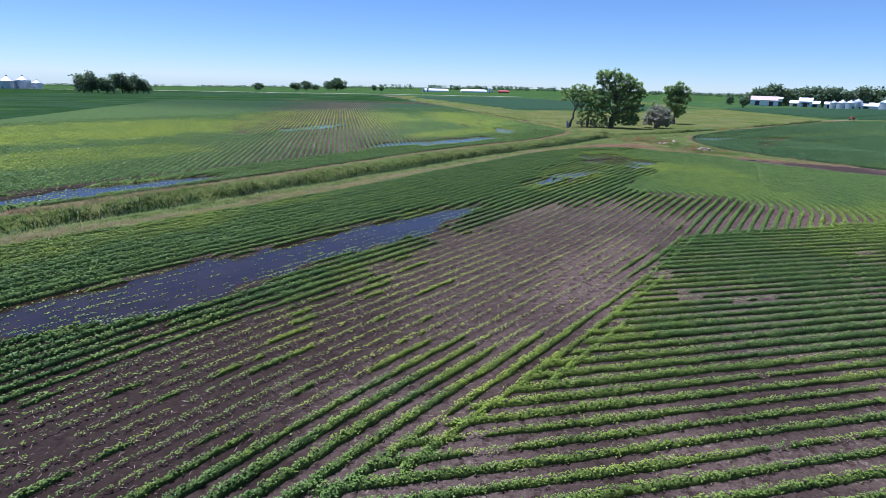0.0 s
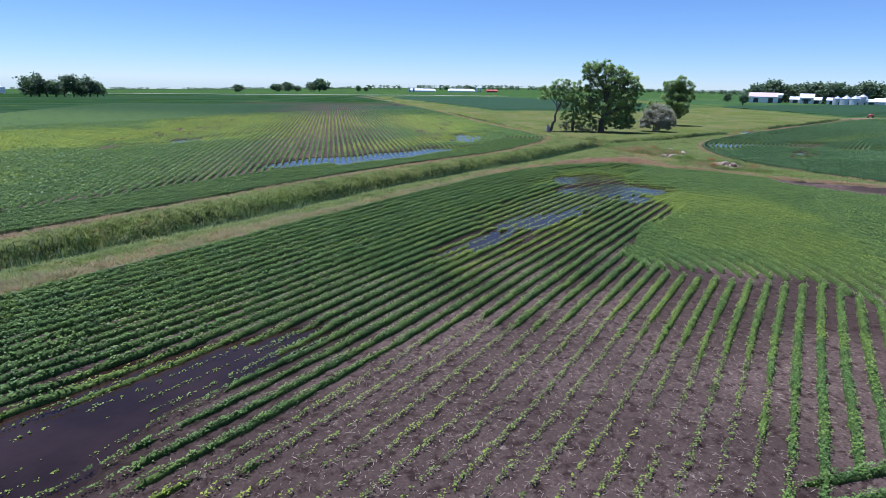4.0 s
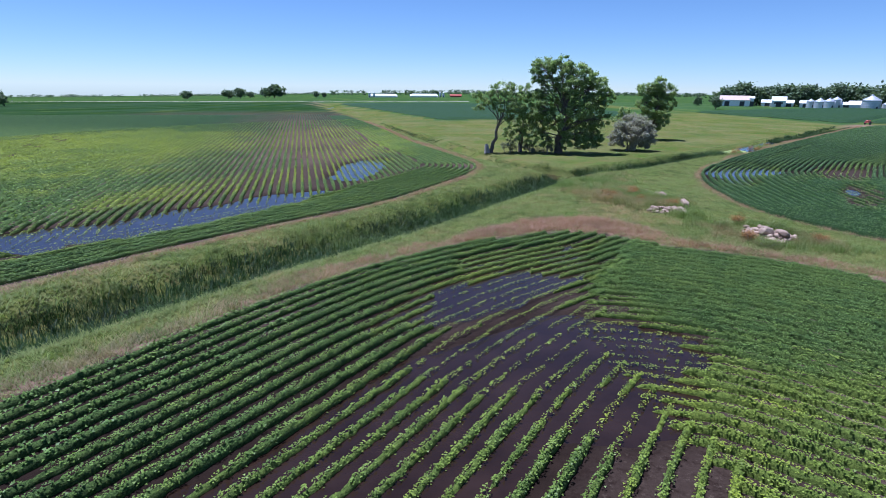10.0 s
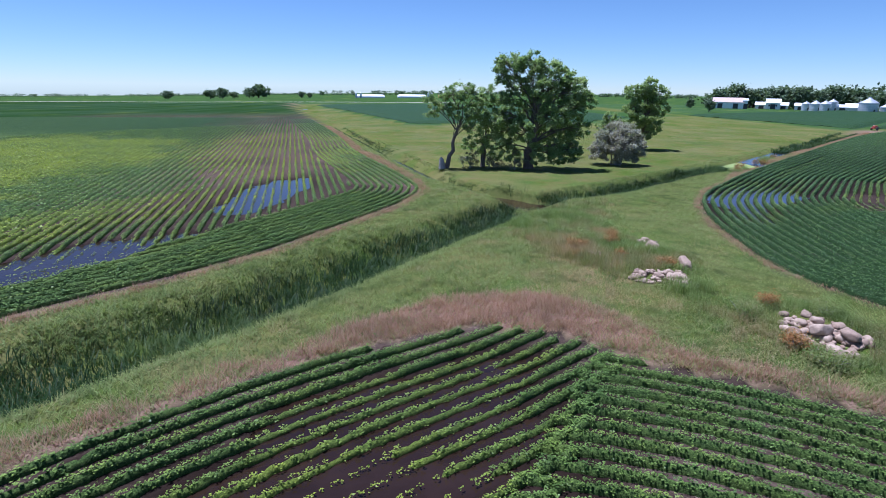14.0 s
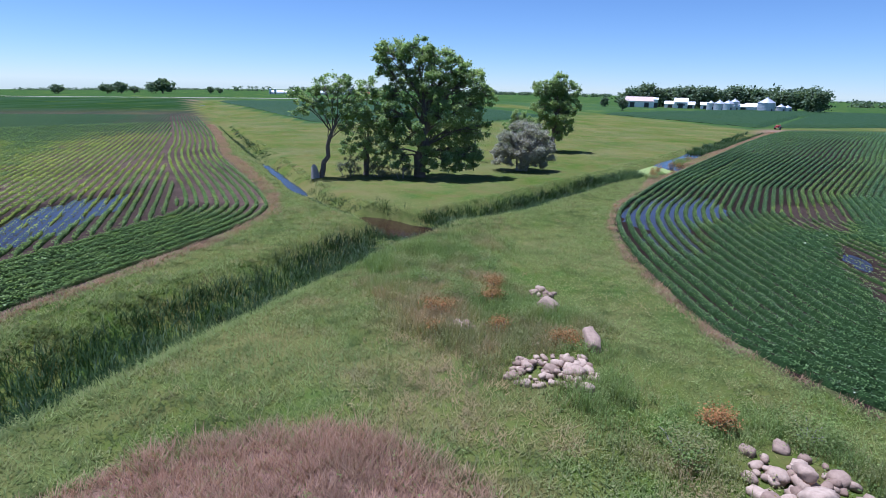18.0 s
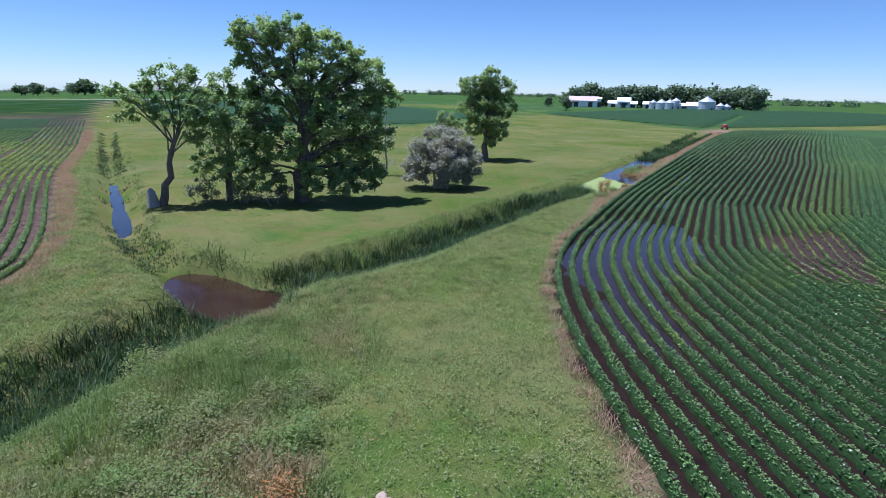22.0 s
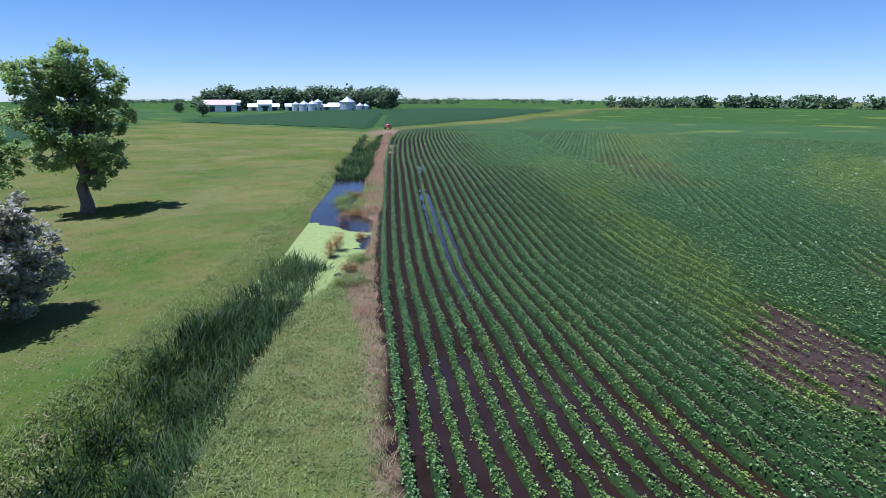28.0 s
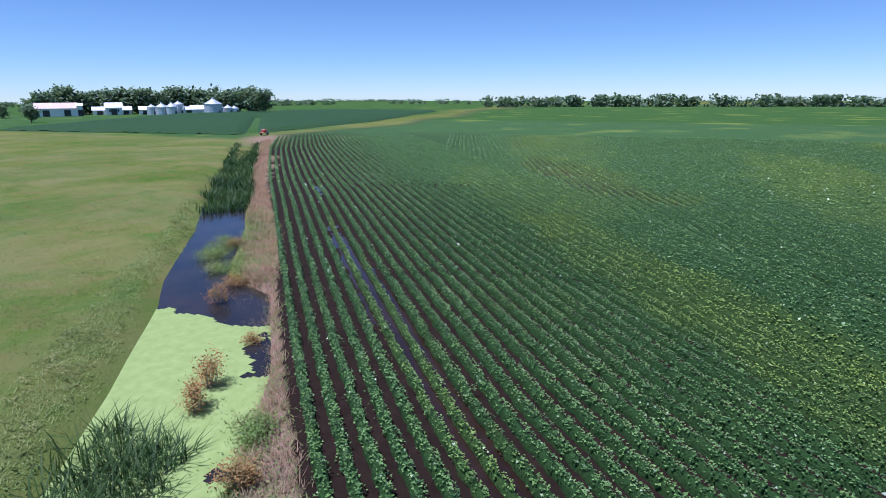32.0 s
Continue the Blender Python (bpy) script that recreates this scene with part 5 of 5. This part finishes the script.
def gable_bm(lx, ly, z0, rise, over=0.4, thick=0.15):
    """Gable roof over a lx by ly plan, ridge along x."""
    bm = bmesh.new()
    hx, hy = lx / 2 + over, ly / 2 + over
    prof = [(-hy, z0 - 0.1), (0, z0 + rise), (hy, z0 - 0.1), (hy, z0 - 0.1 - thick), (0, z0 + rise - thick), (-hy, z0 - 0.1 - thick)]
    a = [bm.verts.new((-hx, p, q)) for p, q in prof]
    b = [bm.verts.new((hx, p, q)) for p, q in prof]
    for i in range(6):
        j = (i + 1) % 6
        bm.faces.new((a[i], a[j], b[j], b[i]))
    for r in (a, b):
        bm.faces.new((r[0], r[1], r[4], r[5]))
        bm.faces.new((r[1], r[2], r[3], r[4]))
    bmesh.ops.recalc_face_normals(bm, faces=bm.faces[:])
    return bm


def gable_end(lx, ly, z0, rise, sx):
    bm = bmesh.new()
    p = [(-ly / 2, z0), (ly / 2, z0), (0, z0 + rise - 0.2)]
    a = [bm.verts.new((sx * lx / 2, q, z)) for q, z in p]
    b = [bm.verts.new((sx * (lx / 2 - 0.2), q, z)) for q, z in p]
    bm.faces.new(a)
    bm.faces.new(b[::-1])
    for i in range(3):
        j = (i + 1) % 3
        bm.faces.new((a[i], a[j], b[j], b[i]))
    bmesh.ops.recalc_face_normals(bm, faces=bm.faces[:])
    return bm


def gz_at(x, y):
    return float(height(np.array([x], dtype=float), np.array([y], dtype=float))[0])


def shed(name, x, y, lx, ly, h, rise, rz, roof, label, doors=2, windows=0, wall=None):
    root = thing(name, x, y, gz_at(x, y) - 0.1, label, "farm building", "farm buildings", rz)
    wall = wall or M_WHITE
    part("wall", box_bm(-lx / 2, -ly / 2, 0, lx / 2, ly / 2, h), wall, root)
    for s in (-1, 1):
        part("gable", gable_end(lx, ly, h, rise, s), wall, root)
    part("roof", gable_bm(lx, ly, h, rise), roof, root)
    for i in range(doors):
        cx = -lx / 2 + lx * (i + 0.5) / doors
        part("door", box_bm(cx - 1.6, -ly / 2 - 0.06, 0.05, cx + 1.6, -ly / 2 + 0.02, min(h * 0.8, 3.6), 0), M_DARK, root, "dark sliding door")
    for i in range(windows):
        cx = -lx / 2 + lx * (i + 0.5) / windows
        part("window", box_bm(cx - 0.5, -ly / 2 - 0.05, h * 0.45, cx + 0.5, -ly / 2 + 0.02, h * 0.75, 0), M_DARK, root)
    return root


def grain_bin(x, y, r, h, label="galvanised steel grain bin with a conical roof"):
    root = thing("grain_bin", x, y, gz_at(x, y) - 0.1, label, "grain bin", "grain bins")
    bm = bmesh.new()
    rows = max(3, int(h / 0.9))
    n = 28
    prev = None
    for k in range(rows * 2 + 1):
        rr = r * (1.0 + 0.008 * (k % 2))
        ring = [bm.verts.new((rr * math.cos(6.28319 * i / n), rr * math.sin(6.28319 * i / n), h * k / (rows * 2))) for i in range(n)]
        if prev:
            for i in range(n):
                bm.faces.new((prev[i], prev[(i + 1) % n], ring[(i + 1) % n], ring[i]))
        prev = ring
    part("body", bm, M_STEEL, root)
    bm = bmesh.new()
    bmesh.ops.create_cone(bm, cap_ends=True, segments=28, radius1=r * 1.05, radius2=r * 0.14, depth=r * 0.55)
    bmesh.ops.translate(bm, verts=bm.verts[:], vec=(0, 0, h + r * 0.275))
    part("roof", bm, M_STEEL, root)
    bm = bmesh.new()
    bmesh.ops.create_cone(bm, cap_ends=True, segments=12, radius1=r * 0.16, radius2=r * 0.10, depth=r * 0.2)
    bmesh.ops.translate(bm, verts=bm.verts[:], vec=(0, 0, h + r * 0.62))
    part("cap", bm, M_STEEL, root)
    part("door", box_bm(-0.5, -r - 0.08, 0.4, 0.5, -r + 0.12, 2.2, 0), M_DARK, root)
    return root


def polar(ox, oy, az, d):
    return ox + d * math.sin(radians(az)), oy + d * math.cos(radians(az))


FARM = (34.4, 89.0)
x, y = polar(*FARM, 28.9, 452)
shed("barn", x, y, 20, 12, 4.6, 3.0, -30, M_ROOF, "long white barn with a faded red roof", 2)
x, y = polar(*FARM, 30.3, 448)
shed("tall_shed", x, y, 3.0, 3.0, 6.0, 1.2, -30, M_WHITE, "narrow white tower shed", 1)
for az, d, lx, h, rise in ((31.6, 470, 8, 3.0, 2.0), (32.5, 462, 9, 4.6, 2.8), (33.3, 470, 6, 3, 2), (34.6, 455, 7, 3.2, 1.8), (37.6, 446, 16, 3.0, 1.6), (38.3, 452, 8, 3.4, 2.0)):
    x, y = polar(*FARM, az, d)
    shed("farm_shed" if h < 4 else "farmhouse", x, y, lx, 7, h, rise, -34, M_WHITE, "white farm shed with a pale roof" if h < 4 else "white two-storey farmhouse among trees", 1, 2 if h > 4 else 0)
for az, d, r, h in ((35.0, 440, 2.6, 4.6), (35.7, 438, 3.6, 4.6), (36.4, 436, 3.4, 4.8), (36.9, 444, 3.0, 6.0), (39.4, 430, 5.2, 6.0), (40.5, 436, 2.8, 3.6), (41.0, 438, 2.6, 3.2)):
    x, y = polar(*FARM, az, d)
    grain_bin(x, y, r, h)


def far_tree(x, y, h, w, rng, group="", label="distant round green tree"):
    z0 = gz_at(x, y) - 0.1
    root = thing("far_tree", x, y, z0, label, "tree", group)
    v, f = tube(bent((0, 0, 0), (0, 0, h * 0.6), 0, rng, 5), np.linspace(0.045 * w, 0.015 * w, 5), 6)
    np_mesh("trunk", v, f, M_BARK, root)
    n = 34
    g = rng.normal(0, 1, (n, 3))
    g /= np.linalg.norm(g, axis=1)[:, None]
    cen = np.array((0, 0, h * 0.54)) + g * np.array((w * 0.46, w * 0.46, h * 0.42)) * (0.35 + 0.65 * rng.random((n, 1)))
    k = np.repeat(np.arange(n), 36)
    c = cen[k] + rng.normal(0, 1, (len(k), 3)) * np.array((0.12 * w, 0.12 * w, 0.075 * h))
    v, f = leaf_quads(c, 0.07 * w * (0.6 + 0.8 * rng.random(len(k))), 0.9, rng)
    np_mesh("crown", v, f, M_WOODS, root, "", False, dict(tone=np.repeat(rng.random(n)[k], 4)))
    return root


rng = np.random.default_rng(41)
for i in range(40):
    az = 27.2 + 16.0 * (i + rng.random()) / 40
    d = 478 + 40 * rng.random()
    hgt = (13 + 5 * rng.random()) * (0.82 if 41.4 < az < 42.0 else 1) * (0.7 if az < 28 else 1)
    far_tree(*polar(*FARM, az, d), hgt, 13 + 5 * rng.random(), rng, "farm grove", "broad green tree of the farm grove")
far_tree(*polar(*FARM, 43.4, 440), 15, 11, rng, "farm grove", "broad green tree of the farm grove")
far_tree(*polar(*FARM, 42.6, 446), 11, 9, rng, "farm grove", "broad green tree of the farm grove")
for az, d, hgt, w in ((26.0, 430, 7, 6), (24.9, 520, 7, 6), (-18.9, 900, 11, 15), (-11.8, 900, 17, 27), (-12.6, 905, 14, 14), (-15.6, 880, 12, 16), (-14.6, 870, 14, 15), (-13.8, 900, 9, 12), (-8.2, 900, 9, 9), (-7.5, 910, 7, 8)):
    far_tree(*polar(0, 0, az, d), hgt, w, rng, "", "distant round green tree on the skyline")
for i in range(9):
    far_tree(*polar(0, 0, -33.2 + 4.5 * i / 8 + 0.2 * rng.random(), 420 + 14 * rng.random()), 8 + 5 * rng.random(), 8 + 3 * rng.random(), rng, "far grove", "green tree of a grove in the open field")


def hoop_barn(x, y, lx, r, h):
    """Low barn under a white arched cover; its long side faces the fields."""
    root = thing("hoop_barn", x, y, gz_at(x, y) - 0.1, "long white hoop barn with an arched fabric roof", "farm building", "livestock barns", 2)
    part("wall", box_bm(-lx / 2, -r * 0.97, 0, lx / 2, r * 0.97, 1.4), M_WHITE, root)
    bm = bmesh.new()
    rings = []
    for sx in (-1, -0.86, 0.86, 1):
        k = 1.0 if abs(sx) < 0.9 else 0.62
        rings.append([bm.verts.new((sx * lx / 2, -r * math.cos(math.pi * i / 14), 1.3 + h * k * math.sin(math.pi * i / 14))) for i in range(15)])
    for a, b in zip(rings[:-1], rings[1:]):
        for i in range(14):
            bm.faces.new((a[i], a[i + 1], b[i + 1], b[i]))
    bm.faces.new(rings[0])
    bm.faces.new(rings[-1][::-1])
    bmesh.ops.recalc_face_normals(bm, faces=bm.faces[:])
    part("roof", bm, M_WHITE, root, "white arched fabric roof")


for az, lx in ((-2.2, 40), (1.5, 40)):
    hoop_barn(*polar(0, 0, az, 900), lx, 7.0, 3.6)
for az, d in ((-3.4, 880), (-3.0, 885), (3.3, 890), (3.0, 890)):
    x, y = polar(0, 0, az, d)
    grain_bin(x, y, 1.6, 6.5, "slim pale feed bin")
x, y = polar(0, 0, 4.4, 900)
shed("red_shed", x, y, 16, 8, 2.6, 1.6, 2, M_RED, "low red shed beside the white barns", 0, 0, M_RED)
for az, d, r, h in ((-38.1, 760, 8, 8), (-37.1, 760, 7, 9), (-36.2, 750, 5, 6)):
    x, y = polar(0, 0, az, d)
    grain_bin(x, y, r, h)


def tree_line(az0, az1, dist, hgt, rng, ox=40, oy=120, label="far dark green tree line on the skyline", density=1.0):
    n = int(abs(az1 - az0) * dist * 0.0175 / 5 * density)
    az = az0 + (az1 - az0) * rng.random(n)
    d = dist * (1 + 0.06 * rng.random(n))
    x, y = ox + d * np.sin(np.radians(az)), oy + d * np.cos(np.radians(az))
    z = height(x, y)
    h = hgt * (0.55 + 0.55 * fbm(az * 30, az * 0, 25, 3)) * (0.8 + 0.4 * rng.random(n))
    k = np.repeat(np.arange(n), 46)
    u = rng.random(len(k))
    c = np.c_[x[k] + rng.normal(0, 3.2, len(k)), y[k] + rng.normal(0, 3.2, len(k)), z[k] + h[k] * (0.03 + 0.94 * u)]
    v, f = leaf_quads(c, 0.17 * hgt * (0.6 + 0.7 * rng.random(len(k))), 1.0, rng)
    return np_mesh("tree_line", v, f, M_WOODS, None, label, False, dict(tone=np.repeat(rng.random(n)[k] * 0.6, 4)), "woods", "stuff")


rng = np.random.default_rng(43)
tree_line(66, 71.5, 620, 12, rng, density=1.7)
tree_line(71.5, 85, 660, 13, rng, density=1.9)
tree_line(85, 90, 640, 11, rng, density=1.7)
tree_line(90, 112, 700, 13, rng, density=1.8)
tree_line(57, 66, 1000, 9, rng, density=0.6)
tree_line(46, 52, 900, 10, rng)
tree_line(-10, 16, 1500, 13, rng, density=0.7)
tree_line(14, 27, 1600, 11, rng)
tree_line(-60, -10, 2200, 9, rng, density=0.8)
tree_line(16, 60, 2400, 10, rng, density=0.8)
tree_line(112, 180, 900, 12, rng, density=0.4)
tree_line(-180, -60, 1500, 12, rng, density=0.3)

# gravel road beyond the field
strip_sheet("road", [(-900, 640), (-400, 590), (-80, 552), (60, 548)], 4.0, 0, M_ROAD, "pale gravel road beyond the bean field", "structure", "road", 0.05)

# ---------------------------------------------------------------- duckweed pond
def sheet_mask(name, box, step, test, z, mat, label):
    x0, y0, x1, y1 = box
    xs, ys = np.arange(x0, x1, step), np.arange(y0, y1, step)
    X, Y = np.meshgrid(xs, ys)
    ok = test(X, Y)
    i = np.arange(X.size).reshape(X.shape)
    cell = ok[:-1, :-1] & ok[1:, :-1] & ok[:-1, 1:] & ok[1:, 1:]
    f = np.c_[i[:-1, :-1][cell], i[:-1, 1:][cell], i[1:, 1:][cell], i[1:, :-1][cell]]
    return np_mesh(name, np.c_[X.ravel(), Y.ravel(), np.full(X.size, z)], f, mat, None, label, False, None, "duckweed", "structure")


def duck(x, y):
    sd, od = along_3(x, y)
    ragged = 2.2 * (fbm(x, y, 3, 30) - 0.5)
    return (sd > 33 + ragged) & (sd < 48.8 + 2 * ragged - 0.9 * np.clip(od, -1, 3)) & (od > -2.6) & (od < 4.6) & (fbm(x, y, 1.5, 33) > 0.05 + 0.5 * step01((od - 1.2) / 2.6))


sheet_mask("duckweed", (58, 140, 86, 172), 0.13, duck, POND_Z + 0.012, M_DUCK, "bright green duckweed covering the ditch water")

# brown weeds standing in the duckweed and along the pond
for i, (x, y, w, h) in enumerate(((71.2, 150.7, 0.7, 1.1), (72.4, 151.5, 0.7, 1.4), (77.9, 157.4, 0.7, 1.0), (69.0, 146.6, 0.7, 0.5), (75.4, 152.8, 0.6, 0.5), (80.0, 158.6, 0.9, 0.7), (84.6, 163.4, 0.9, 0.7))):
    shrub(x, y, w, h, M_RUST, "brown withered weed clump standing in the duckweed", 140 + i, 0.35)
for i, (x, y, w, h) in enumerate(((83.4, 163.4, 2.2, 0.7), (81.6, 161.2, 1.6, 0.6), (70.6, 147.8, 1.2, 0.4), (68.0, 145.2, 1.3, 0.4), (85.0, 165.0, 1.6, 0.7))):
    shrub(x, y, w, h, M_SHRUB, "pale green leafy clump on the pond bank", 160 + i, 0.1)


# ---------------------------------------------------------------- taller crop beyond the pasture
def canopy(poly, box, step, h, label):
    """A closed leafy crop seen from afar: an uneven raised sheet that drops to the ground at its border."""
    x0, y0, x1, y1 = box
    X, Y = np.meshgrid(np.arange(x0, x1, step), np.arange(y0, y1, step))
    rng = np.random.default_rng(55)
    X = X + rng.normal(0, step * 0.18, X.shape)
    ok = inside(X, Y, poly)
    rim = step01(dist_line(X, Y, poly + poly[:1]) / 5.0)
    z = height(X.ravel(), Y.ravel()).reshape(X.shape)
    Z = z + h * rim * (0.85 + 0.3 * rng.random(X.shape)) + 0.02
    i = np.arange(X.size).reshape(X.shape)
    cell = ok[:-1, :-1] & ok[1:, :-1] & ok[:-1, 1:] & ok[1:, 1:]
    f = np.c_[i[:-1, :-1][cell], i[:-1, 1:][cell], i[1:, 1:][cell], i[1:, :-1][cell]]
    tone = 0.5 * np.clip(fbm(X.ravel(), Y.ravel(), 40, 12) - 0.5, 0, 1)
    return np_mesh("crop_field", np.c_[X.ravel(), Y.ravel(), Z.ravel()], f, M_BUSH, None, label, False, dict(tone=tone, deep_or_shade=np.full(X.size, 0.8)), "crop", "stuff")


canopy([(160, 242), (149, 330), (300, 440), (420, 420), (400, 318), (240, 258)], (140, 236, 424, 444), 1.3, 0.9, "dense tall green crop between pasture and farm")
canopy([(-34, 434), (25, 240), (78, 254), (112, 300), (104, 398), (30, 470)], (-40, 236, 116, 474), 1.3, 0.6, "dense dark green crop behind the pasture trees")


def red_implement(x, y):
    root = thing("farm_implement", x, y, gz_at(x, y), "small rusty red farm implement parked at the field corner", "implement", "", 25)
    part("frame", box_bm(-1.5, -0.5, 0.55, 1.5, 0.5, 0.75), M_RED, root)
    part("hopper", box_bm(-1.0, -0.45, 0.75, 0.6, 0.45, 1.35, 0.12), M_RED, root, "rusty red hopper")
    part("drawbar", box_bm(1.5, -0.06, 0.5, 2.9, 0.06, 0.62), M_DARK, root)
    for s in (-1, 1):
        bm = bmesh.new()
        bmesh.ops.create_cone(bm, cap_ends=True, segments=20, radius1=0.5, radius2=0.5, depth=0.25)
        bmesh.ops.bevel(bm, geom=bm.edges[:], offset=0.04, segments=1, affect="EDGES")
        bmesh.ops.rotate(bm, verts=bm.verts[:], cent=(0, 0, 0), matrix=Matrix.Rotation(radians(90), 3, "X"))
        bmesh.ops.translate(bm, verts=bm.verts[:], vec=(-0.3, s * 0.75, 0.5))
        part("wheel", bm, M_DARK, root, "black rubber wheel")
    return root


red_implement(161.5, 236.8)
